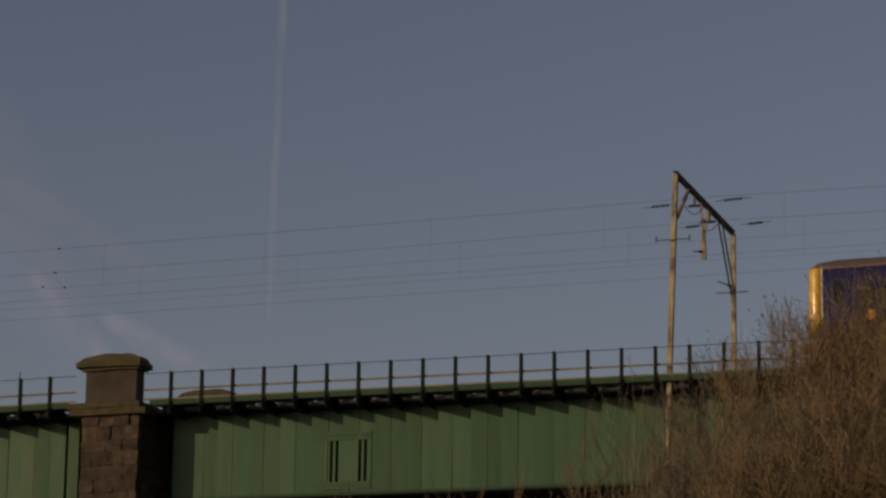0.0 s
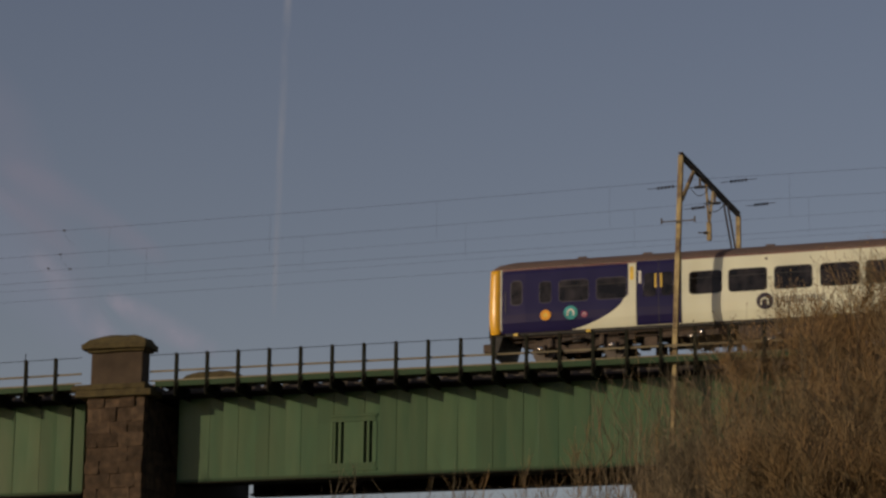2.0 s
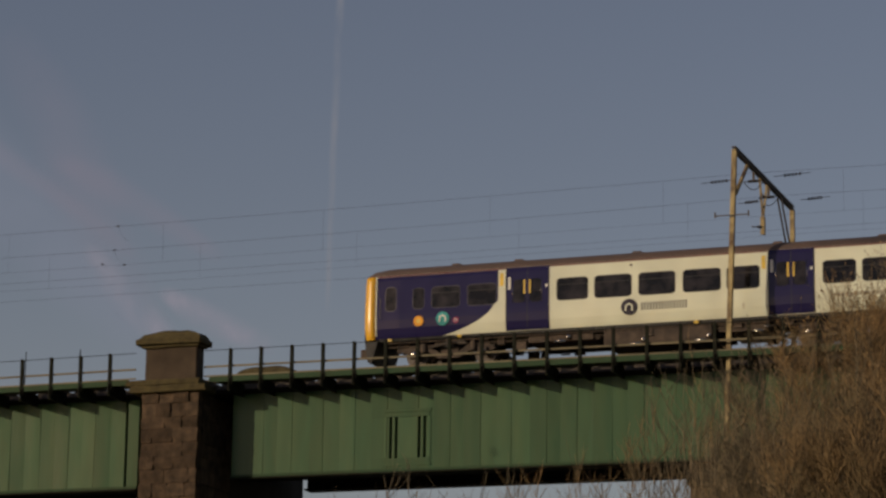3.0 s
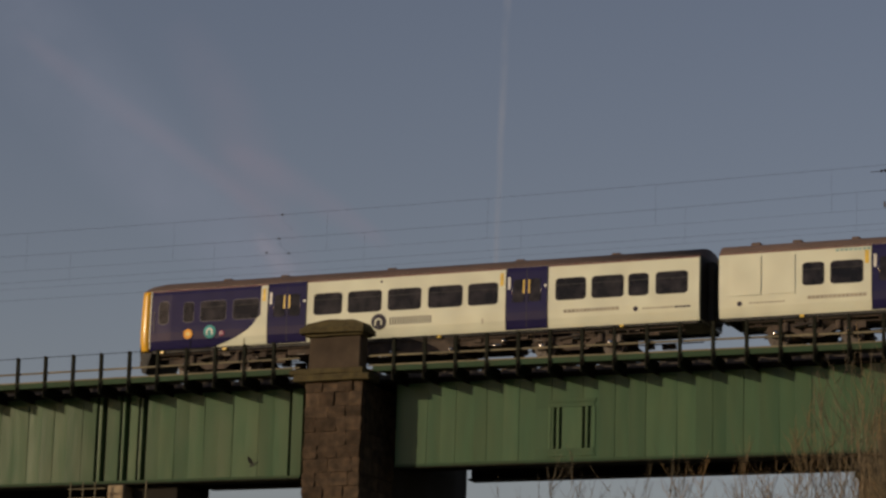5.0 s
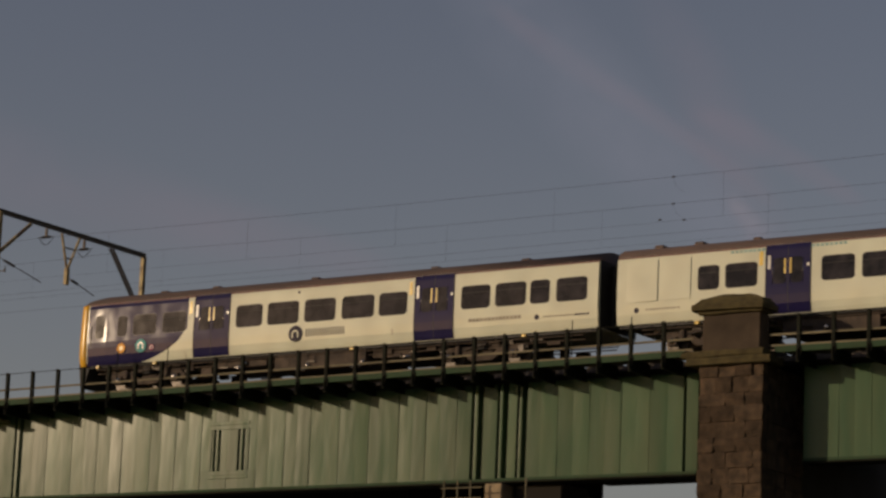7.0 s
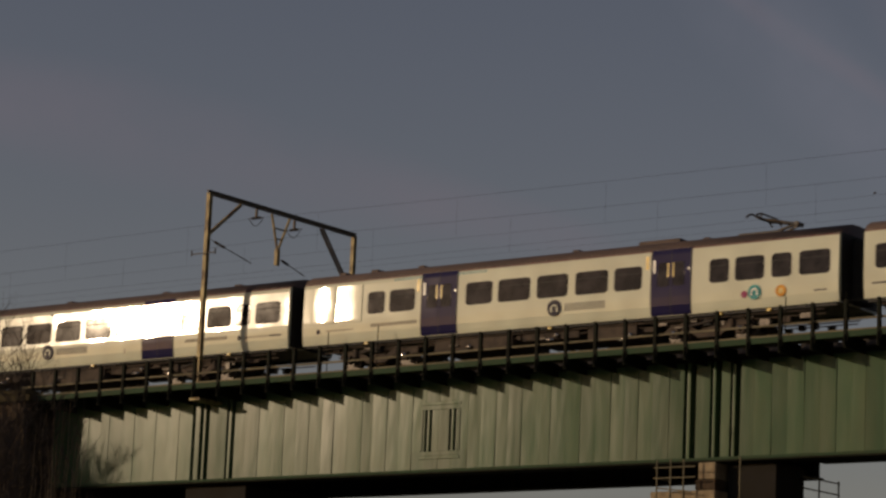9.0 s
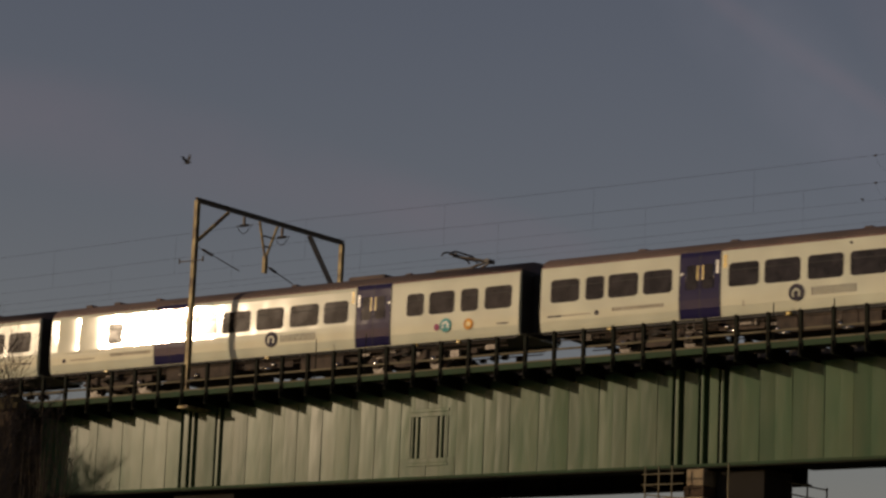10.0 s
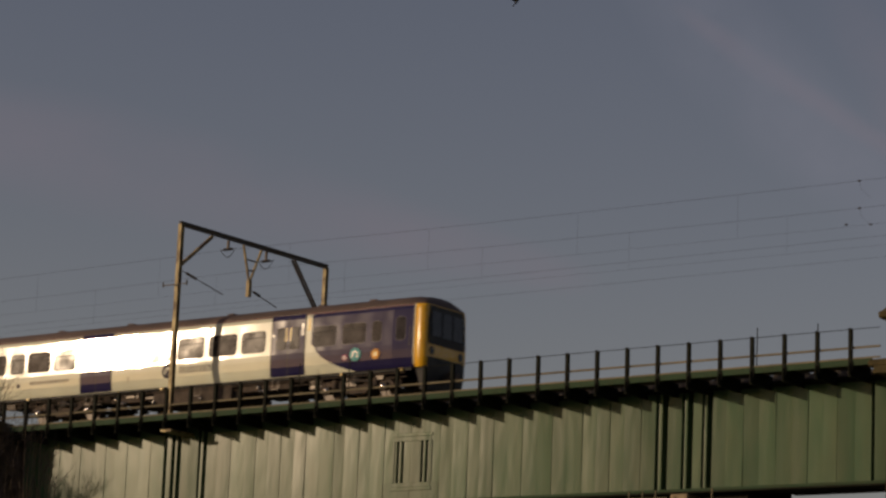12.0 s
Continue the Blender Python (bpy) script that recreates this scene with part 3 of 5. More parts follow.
def steel_pier(xc):
    """A dark pier under a girder joint, its pale bearing stone, and an inspection platform with handrails."""
    p = thing("bridge_pier", (xc, 3.5, -22.0), "dark shaded pier under the girder joint", "bridge pier")
    part("shaft", prism([(xc - 2.2, -22.0), (xc + 4.0, -22.0), (xc + 2.4, -6.2), (xc - 0.2, -6.2)], 1, 0.5, 2.1), STONE, p)
    # pier heads below the girders carry their shade in the colour
    part("head", box(xc + 0.45, xc + 2.3, 0.35, 2.2, -6.2, -4.95, 0.03), SHADE_DARK, p)
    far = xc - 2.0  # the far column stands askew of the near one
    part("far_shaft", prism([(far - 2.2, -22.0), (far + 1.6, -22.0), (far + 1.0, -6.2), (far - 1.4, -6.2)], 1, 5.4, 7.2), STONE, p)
    part("far_head", box(far - 1.3, far + 0.9, 5.3, 7.3, -6.2, -4.64, 0.03), SHADE_DARK, p)
    part("bearing_stone", box(xc - 0.34, xc + 0.33, -0.25, 0.6, -5.52, -4.96, 0.03), PALE_STONE, p, "pale sandstone bearing block")
    part("bearing_ledge", box(xc - 0.42, xc + 0.36, -0.30, 0.7, -5.88, -5.54, 0.03), STONE, p)
    part("lower_course", box(xc - 2.1, xc + 0.42, -0.40, 0.7, -6.3, -5.90, 0.03), PALE_STONE, p)
    s = thing("inspection_platform", (xc - 1.2, -0.6, -6.3), "small iron inspection platform with tube handrails", "platform")
    y0 = -0.75
    part("floor_plate", box(xc - 2.2, xc - 0.3, y0 - 0.1, -0.42, -6.3, -6.25), DARK_STEEL, s)
    for x in (xc - 1.63, xc - 1.10, xc - 0.59, xc + 1.57):
        part("upright", rod((x, y0, -6.3), (x, y0, -4.90), 0.028, 6), RAIL_TAN, s)
    for z in (-5.15, -5.50):
        part("handrail", rod((xc - 1.75, y0, z), (xc - 0.15, y0, z), 0.022, 6), RAIL_TAN, s)
    part("handrail", rod((xc - 1.65, y0, -5.82), (xc - 0.3, y0, -5.98), 0.022, 6), RAIL_TAN, s)
    part("handrail", rod((xc - 1.65, y0, -5.50), (xc - 1.65, y0 + 0.9, -5.50), 0.022, 6), RAIL_TAN, s)
    k = thing("inspection_platform", (xc + 4.0, 1.6, -6.6), "dark iron platform rail beside the pier", "platform")
    part("floor_plate", box(xc + 2.4, xc + 4.5, 1.0, 2.2, -6.9, -6.85), DARK_STEEL, k)
    for x in (xc + 2.72, xc + 3.5, xc + 4.22):
        part("upright", rod((x, 1.05, -6.9), (x, 1.05, -5.24 - 0.23 * (x - xc - 2.72)), 0.028, 6), DARK_STEEL, k)
    for z in (-5.33, -5.70, -6.05):
        part("handrail", rod((xc + 2.68, 1.05, z), (xc + 4.26, 1.05, z - 0.34), 0.024, 6), DARK_STEEL, k)


steel_pier(JOINTS[1])
p2 = thing("bridge_pier", (JOINTS[0], 3.5, -22.0), "dark shaded pier under the girder joint", "bridge pier")
part("shaft", prism([(JOINTS[0] - 2.6, -22.0), (JOINTS[0] + 2.6, -22.0), (JOINTS[0] + 1.4, -5.6), (JOINTS[0] - 1.4, -5.6)], 1, 0.5, 7.2), STONE, p2)
part("head", box(JOINTS[0] - 1.5, JOINTS[0] + 1.5, 0.35, 7.3, -5.6, -4.95, 0.03), SHADE_DARK, p2)
p3 = thing("bridge_pier", (JOINTS[2], 3.5, -22.0), "dark shaded pier hidden behind bare trees", "bridge pier")
part("shaft", prism([(JOINTS[2] - 2.4, -22.0), (JOINTS[2] + 2.4, -22.0), (JOINTS[2] + 1.4, -5.4), (JOINTS[2] - 1.4, -5.4)], 1, 0.5, 7.2), STONE, p3)
part("head", box(JOINTS[2] - 1.5, JOINTS[2] + 1.5, 0.35, 7.3, -5.4, -4.7, 0.03), SHADE_DARK, p3)
part("bearing_stone", box(JOINTS[2] - 0.05, JOINTS[2] + 0.55, -1.35, 0.34, -5.9, -5.0, 0.03), PALE_STONE, p3, "pale sandstone pad under the portal leg")
part("lower_course", box(JOINTS[2] - 0.4, JOINTS[2] + 0.9, -1.45, 0.34, -7.6, -5.92, 0.03), STONE, p3)


# ---- overhead line ----
def insulator(a, b, owner):
    a, b = Vector(a), Vector(b)
    bm = rod(a, b, 0.012, 6)
    for i in range(5):
        c = a.lerp(b, 0.3 + i * 0.1)
        d = (b - a).normalized() * 0.03
        rod(c - d, c + d, 0.055, 8, bm)
    return part("insulator", bm, PORCELAIN, owner)


def portal(x, lean, label, pull=1, foot=-1.9):
    """A steel portal over both tracks: two joist legs, a beam, corner braces, a hanging vee and insulators."""
    g = thing("overhead_line_portal", (x, 3.5, -1.9), label, "line portal", "portals of the overhead line")
    yn, yf, zt = -1.0, 7.90, 6.02
    xb = x - lean
    slope = lean / (zt + 1.9)
    part("near_leg", i_section((xb + slope * (foot + 1.9), yn, foot), (x, yn, zt), 0.19, 0.16, up=(0, 1, 0)), RUST_STEEL, g, "rust-stained pale steel leg")
    part("far_leg", i_section((x, yf, -1.5), (x, yf, zt), 0.19, 0.16, up=(0, 1, 0)), RUST_STEEL, g, "rust-stained pale steel leg")
    part("beam", i_section((x, yn - 0.1, zt + 0.02), (x, yf + 0.1, zt + 0.02), 0.165, 0.16, up=(0, 0, 1)), GANTRY_DARK, g)
    part("near_brace", i_section((x, yn + 0.1, 4.47), (x, yn + 1.85, zt - 0.1), 0.11, 0.10, up=(0, 1, 1)), RUST_STEEL, g)
    for s in (-0.07, 0.07):
        part("far_brace", beam((x + s, yf - 0.02, 3.62), (x + s, yf - 2.1, zt - 0.1), 0.045, 0.10), GANTRY_DARK, g)
    part("cross_arm", rod((x - 0.6, yf - 0.2, 3.72), (x + 0.6, yf - 0.2, 3.72), 0.022, 6), GANTRY_DARK, g)
    if foot > -2:
        part("base_foot", box(xb - 0.10, xb + 0.42, yn - 0.35, 0.02, -1.98, -1.88, 0.01), RUST_STEEL, g)
    part("base_gusset", prism([(yn - 0.25, -1.88), (yn + 0.85, -1.88), (yn + 0.1, -1.3), (yn - 0.1, -1.3)], 0, xb - 0.14, xb - 0.12), DARK_STEEL, g)
    # hanging vee between the tracks
    yv = 3.05
    for y in (yv - 0.35, yv + 0.75):
        part("vee_bar", beam((x, y, zt - 0.1), (x, yv + 0.1, 4.5), 0.07, 0.07), RUST_STEEL, g)
    part("vee_tie", beam((x, yv - 0.1, 5.4), (x, yv + 0.5, 5.4), 0.05, 0.05), GANTRY_DARK, g)
    part("vee_tie", beam((x, yv - 0.0, 5.0), (x, yv + 0.36, 5.0), 0.05, 0.05), GANTRY_DARK, g)
    part("drop_post", i_section((x, yv + 0.1, 4.6), (x, yv + 0.1, 3.95), 0.17, 0.15, up=(0, 1, 0)), RUST_STEEL, g)
    # cross arm on the near leg, steady arms to the contact wires
    xa = x - lean * 0.35
    part("cross_arm", rod((xa - 0.55, yn - 0.2, 3.65), (xa + 0.62, yn - 0.2, 3.65), 0.022, 6), GANTRY_DARK, g)
    for s in (-0.55, 0.62):
        part("arm_pin", rod((xa + s, yn - 0.2, 3.58), (xa + s, yn - 0.2, 3.78), 0.03, 6), GANTRY_DARK, g)
    arms = ((yn + 0.1, TRACK_Y[0] + 0.05, 4.27, 3.77), (yv + 0.2, TRACK_Y[1] - 0.1, 4.25, 3.83))
    if pull < 0:  # the wires are drawn towards the other side here
        arms = ((yv, TRACK_Y[0] - 0.1, 4.20, 3.85), (yf - 0.1, TRACK_Y[1] + 0.3, 3.95, 3.62))
    for y0, y1, z0, z1 in arms:
        a, b = Vector((x, y0, z0)), Vector((x, y1, z1))
        insulator(a, a.lerp(b, 0.5), g)
        part("steady_arm", rod(a.lerp(b, 0.45), b, 0.022, 6), GANTRY_DARK, g)
    for y, z in ((TRACK_Y[0] + 0.2, 5.58), (TRACK_Y[1] - 0.9, 5.55)):
        part("hanger", beam((x, y, zt - 0.1), (x, y, z), 0.09, 0.07), GANTRY_DARK, g)
        insulator((x - 0.42, y, z), (x + 0.42, y, z), g)
        bm = bmesh.new()
        pts = [Vector((x - 0.35 + 0.1 * i, y, z - 0.02 - 0.3 * math.sin(math.pi * i / 7))) for i in range(8)]
        for a, b in zip(pts, pts[1:]):
            rod(a, b, 0.014, 5, bm)
        part("jumper", bm, WIRE, g)
    # stays on the messenger wires
    for x0, x1, y, z in ((-1.85, -0.55, 1.58, 5.57), (0.8, 2.1, 1.58, 5.64), (-1.35, -0.35, 5.0, 5.62), (0.95, 2.05, 5.0, 5.60)):
        if x > -40:
            insulator((x + x0, y, z), (x + x1, y, z + 0.06), g)
    return g


portal(-23.6, 0.28, "steel portal over the tracks, sunlit rusty near leg", -1, -5.0)
portal(-75.72, 0.02, "steel portal over the tracks with dark beam and rusty legs")
portal(-128.0, 0.0, "steel portal over the tracks, far along the line")
portal(28.5, 0.0, "steel portal over the tracks beyond the trees")


def wire(name, pts, r, owner):
    """One continuous round wire through the points."""
    bm = bmesh.new()
    rings = []
    for i, p in enumerate(pts):
        d = (Vector(pts[min(i + 1, len(pts) - 1)]) - Vector(pts[max(i - 1, 0)])).normalized()
        u = Vector((0, 1, 0))
        v = d.cross(u).normalized()
        rings.append([bm.verts.new(Vector(p) + u * (r * math.cos(math.tau * k / 5)) + v * (r * math.sin(math.tau * k / 5))) for k in range(5)])
    for a, b in zip(rings, rings[1:]):
        for k in range(5):
            bm.faces.new((a[k], a[(k + 1) % 5], b[(k + 1) % 5], b[k]))
    bm.faces.new(rings[0])
    bm.faces.new(rings[-1])
    return part(name, bm, WIRE, owner)


def catenary(yc, zc, zm, sag, label):
    w = thing("overhead_line", (-50, yc, zc), label, "overhead wires", "overhead lines above the tracks")
    sup = [-128.0, -75.72, -23.6, 28.5]
    for a, b in zip(sup, sup[1:]):
        n = 16
        top = []
        for i in range(n + 1):
            f = i / n
            x = a + (b - a) * f
            top.append((x, yc, zm - sag * 4 * f * (1 - f) + GRADE * (x + 57)))
        wire("messenger_wire", top, 0.005, w)
        aux = [(x, yc, zc + 0.42 + 0.12 * abs(2 * i / n - 1) + GRADE * (x + 57)) for i, (x, y, z) in enumerate(top)]
        wire("auxiliary_wire", aux, 0.0032, w)
        for i in range(1, n, 2):
            x, y, z = top[i]
            wire("dropper", [(x, y, z), (x, y, aux[i][2])], 0.003, w)
    # a jumper with its clamps at the middle of the span
    xm = -50.1 if yc > 3 else -48.3
    za = zm - sag + GRADE * (xm + 57)
    for dx, dz in ((0.0, 0.0), (-0.5, -0.54), (0.45, -0.62)) if yc > 3 else ((0.0, 0.0),):
        part("clamp", box(xm + dx - 0.05, xm + dx + 0.05, yc - 0.03, yc + 0.03, za + dz - 0.025, za + dz + 0.025, 0.008), PORCELAIN, w)
    wire("jumper", [(xm, yc, za), (xm + 0.1, yc, za - 0.3), (xm + 0.45, yc, za - 0.62)], 0.003, w)
    wire("contact_wire", [(sup[0], yc, zc + GRADE * (sup[0] + 57)), (sup[-1], yc, zc + GRADE * (sup[-1] + 57))], 0.0042, w)


catenary(TRACK_Y[0], 3.50, 5.62, 0.17, "thin dark overhead wires above the near track")
catenary(TRACK_Y[1], 3.60, 5.62, 0.22, "thin dark overhead wires above the far track")

for x, h in ((-51.0, 0.42), (-70.2, 0.45), (-48.75, 0.40), (-67.9, 0.5)):
    s = thing("marker_rod", (x, WALK_Y + 1.0, -1.2), "thin iron marker rod beside the railing", "marker rod")
    part("rod", rod((x, WALK_Y + 1.0, -1.2), (x, WALK_Y + 1.0, h), 0.018, 6), DARK_STEEL, s)
    part("foot", box(x - 0.05, x + 0.05, WALK_Y + 0.95, WALK_Y + 1.05, -1.235, -1.2), DARK_STEEL, s)

# ---- the train: places along a car run from its cab (or west) end, heights from the body's lower edge ----
PROFILE = [(0.0, 1.31), (0.12, 1.345), (0.35, 1.38), (0.65, 1.398), (0.85, 1.40), (1.4, 1.387), (2.12, 1.369), (2.2, 1.358), (2.31, 1.33)]
ROOF_LINE = [(2.31, 1.33), (2.41, 1.28), (2.53, 1.14), (2.65, 0.88), (2.735, 0.5), (2.765, 0.0)]


def half(z):
    for (a, b), (c, d) in zip(PROFILE, PROFILE[1:]):
        if z <= c:
            return b + (d - b) * (z - a) / (c - a)
    return PROFILE[-1][1]


def side_sheet(left, right, z0, z1, side, out=0.0, thick=0.03, nz=8):
    """A sheet that follows the body side from z0 to z1; left and right are its edges, numbers or functions of z."""
    bm = bmesh.new()
    zs = sorted({z0, z1, *[z for z, _ in PROFILE if z0 < z < z1], *[z0 + (z1 - z0) * i / nz for i in range(nz + 1)]})
    rows = []
    for z in zs:
        a = left(z) if callable(left) else left
        b = right(z) if callable(right) else right
        y1, y0 = side * (half(z) + out), side * (half(z) + out - thick)
        rows.append([bm.verts.new((a, y0, z)), bm.verts.new((a, y1, z)), bm.verts.new((b, y1, z)), bm.verts.new((b, y0, z))])
    for r, s in zip(rows, rows[1:]):
        for i in range(4):
            bm.faces.new((r[i], r[(i + 1) % 4], s[(i + 1) % 4], s[i]))
    bm.faces.new(rows[0])
    bm.faces.new(rows[-1])
    bmesh.ops.recalc_face_normals(bm, faces=bm.faces)
    return bm


def rounded(left, right, z0, z1, r):
    """Edges of a window with rounded corners."""
    def cut(z):
        d = max(0.0, r - min(z - z0, z1 - z))
        return r - math.sqrt(max(r * r - d * d, 0.0))
    return (lambda z: left + cut(z)), (lambda z: right - cut(z))


def car_part(name, bm, mat, parent, label="", smooth=False, flat_end=0.0):
    ob = part(name, bm, mat, parent, label, smooth)
    if flat_end:  # the end faces stay flat
        for p in ob.data.polygons:
            if abs(p.normal.x) > flat_end:
                p.use_smooth = False
    return ob


def window(car, a, b, side, z0=1.02, z1=1.77, bar=True, frame_mat=None):
    l, r = rounded(a, b, z0, z1, 0.09)
    w = car_part("window", side_sheet(l, r, z0, z1, side, 0.004, 0.05, 14), GLASS, car, "dark tinted window")
    lean = 0.012 + 0.009 * math.sin(7.3 * a)
    for v in w.data.vertices:  # each pane leans a little differently in its frame
        v.co.y += side * (0.002 + lean * (v.co.z - z0) / (z1 - z0))
    e = 0.022 if frame_mat else 0.035
    l, r = rounded(a - e, b + e, z0 - e, z1 + e, 0.12)
    ob = car_part("window_seal", side_sheet(l, r, z0 - e, z1 + e, side, 0.0035 if frame_mat else 0.0015, 0.04, 14), frame_mat or RUBBER, w)
    if bar:
        z = z0 + (z1 - z0) * 0.70
        car_part("vent_bar", side_sheet(a + 0.02, b - 0.02, z, z + 0.025, side, 0.024, 0.03, 1), RUBBER, w)
    return w


def door(car, a, b, side):
    """A pair of sliding plug doors with tall windows and yellow handles."""
    d = car_part("door", side_sheet(a, b, 0.02, 2.30, side, 0.012, 0.05), NAVY, car, "navy double sliding door")
    m = (a + b) / 2
    for l, r in ((a + 0.28, m - 0.10), (m + 0.10, b - 0.28)):
        el, er = rounded(l, r, 1.0, 1.85, 0.07)
        car_part("door_window", side_sheet(el, er, 1.0, 1.85, side, 0.016, 0.04, 12), GLASS, d)
    car_part("door_gap", side_sheet(m - 0.012, m + 0.012, 0.04, 2.28, side, 0.014, 0.03), RUBBER, d)
    for s in (-0.11, 0.09):
        car_part("grab_strip", side_sheet(m + s - 0.012 - 0.02, m + s + 0.03, 1.32, 1.82, side, 0.024, 0.02, 2), SAFETY, d, "yellow grab strip")
    for e in (a, b):
        car_part("door_seal", side_sheet(e - 0.015, e + 0.015, 0.02, 2.30, side, 0.015, 0.04), RUBBER, d)
    for e in (a + 0.255, m - 0.075, m + 0.075, b - 0.255):
        y0, y1 = side * (half(1.0) + 0.014), side * (half(1.85) + 0.014)
        car_part("window_trim", rod((e, y0, 1.0), (e, y1, 1.85), 0.011, 8), BRIGHT_STEEL, d, "", True)
    car_part("door_notice", side_sheet(a + 0.07, a + 0.17, 1.5, 1.95, side, 0.018, 0.02, 2), WHITE, d)
    car_part("door_button", side_sheet(b - 0.13, b - 0.04, 1.52, 1.62, side, 0.018, 0.02, 1), WHITE, d)
    car_part("warning_strip", side_sheet(a - 0.24, a - 0.10, 1.65, 2.12, side, 0.006, 0.02, 2), SAFETY, d)
    return d


def disc(u, z, r, side, out=0.008, seg=24):
    bm = bmesh.new()
    y = side * (half(z) + out)
    m = Matrix.Translation((u, y - side * 0.01, z)) @ Matrix.Rotation(math.pi / 2, 4, "X")
    bmesh.ops.create_cone(bm, cap_ends=True, segments=seg, radius1=r, radius2=r, depth=0.02, matrix=m)
    return bm


def arch(u, z, r, side, out=0.02, w=0.3):
    """A plain arch mark: a half ring on two legs."""
    bm = bmesh.new()
    y = side * (half(z) + out)
    pts = [(u - r, z - r)] + [(u + r * math.cos(math.pi * (1 - i / 10)), z + 0.1 * r + r * math.sin(math.pi * i / 10)) for i in range(11)] + [(u + r, z - r)]
    for a, b in zip(pts, pts[1:]):
        beam((a[0], y, a[1]), (b[0], y, b[1]), r * w * 1.5, 0.012, bm, up=(0, 1, 0))
    return bm


def lettering(car, u, z, side, n, h, w, gap, mat):
    """A row of plain bars as long and high as the words."""
    for i in range(n):
        car_part("lettering_bar", side_sheet(u + i * (w + gap), u + i * (w + gap) + w, z, z + h, side, 0.005, 0.015, 1), mat, car)


def loft(us, cab, pts_of):
    bm = bmesh.new()
    rows = [[bm.verts.new(p) for p in pts_of(u)] for u in us]
    n = len(rows[0])
    for r, s in zip(rows, rows[1:]):
        for i in range(n - 1):
            bm.faces.new((r[i], r[i + 1], s[i + 1], s[i]))
    for r in (rows[0], rows[-1]):
        bm.faces.new(r)
    bmesh.ops.recalc_face_normals(bm, faces=bm.faces)
    return bm


def section(u, shrink, zlim=2.31):
    pts = [(u, -half(z) * shrink, z) for z, _ in PROFILE if z <= zlim]
    return pts + [(p[0], -p[1], p[2]) for p in reversed(pts)]


def roof_section(u, shrink, drop):
    pts = [(u, -w * shrink, 2.31 + (z - 2.31) * drop) for z, w in ROOF_LINE]
    return pts + [(p[0], -p[1], p[2]) for p in reversed(pts[:-1])]


def wheelset(bogie_at, car):
    """Two wheels on an axle, turning about it."""
    bm = rod((0, -0.98, 0), (0, 0.98, 0), 0.075, 10)
    for s in (-1, 1):
        rod((0, s * 0.66, 0), (0, s * 0.80, 0), 0.42, 24, bm)
        rod((0, s * 0.645, 0), (0, s * 0.665, 0), 0.45, 24, bm)
        for k in range(3):
            a = k * math.tau / 3
            beam((0.1 * math.cos(a), s * 0.81, 0.1 * math.sin(a)), (0.36 * math.cos(a), s * 0.81, 0.36 * math.sin(a)), 0.07, 0.02, bm, up=(0, 1, 0))
    ob = car_part("wheelset", bm, STEEL, car, "worn steel wheels on an axle")
    ob.location = bogie_at
    return ob


WHEELS = []
AXLE_Z = -0.60   # axle height under the body's lower edge; the tread meets the rail 0.42 below


def bogie(car, u):
    bm = bmesh.new()
    for s in (-1, 1):
        y = s * 1.02
        prism([(u - 1.75, -0.52), (u - 1.5, -0.32), (u - 0.7, -0.34), (u - 0.35, -0.58), (u + 0.35, -0.58), (u + 0.7, -0.34), (u + 1.5, -0.32), (u + 1.75, -0.52),
               (u + 1.5, -0.62), (u + 0.75, -0.55), (u + 0.4, -0.78), (u - 0.4, -0.78), (u - 0.75, -0.55), (u - 1.5, -0.62)], 1, y - 0.08, y + 0.08, bm)
    box(u - 0.35, u + 0.35, -1.0, 1.0, -0.62, -0.36, 0.03, bm)
    ob = car_part("bogie_frame", bm, BROWN_DIRT, car, "brown brake-dusted bogie frame")
    for s in (-1, 1):
        for du in (-1.3, 1.3):
            car_part("axle_box", box(u + du - 0.17, u + du + 0.17, s * 1.10 - 0.11, s * 1.10 + 0.11, -0.76, -0.45, 0.03), BROWN_DIRT, ob)
            car_part("coil_spring", rod((u + du * 0.72, s * 1.12, -0.55), (u + du * 0.72, s * 1.12, -0.24), 0.11, 10), BROWN_DIRT, ob)
            # polished dome added so that each axle end shows a glint
            cap = bmesh.new()
            bmesh.ops.create_uvsphere(cap, u_segments=16, v_segments=10, radius=1,
                                      matrix=Matrix.Translation((u + du, s * 1.20, -0.60)) @ Matrix.Diagonal((0.11, 0.07, 0.11, 1)))
            car_part("axle_cap", cap, BRIGHT_STEEL, ob, "polished dome added at the axle end for a sun glint", True)
        car_part("air_spring", rod((u, s * 0.95, -0.40), (u, s * 0.95, -0.04), 0.26, 14), RUBBER, ob)
        car_part("damper", rod((u - 0.7, s * 1.2, -0.40), (u + 0.25, s * 1.22, -0.25), 0.045, 8), STEEL, ob)
    for du in (-1.3, 1.3):
        WHEELS.append(wheelset((u + du, 0, AXLE_Z), car))


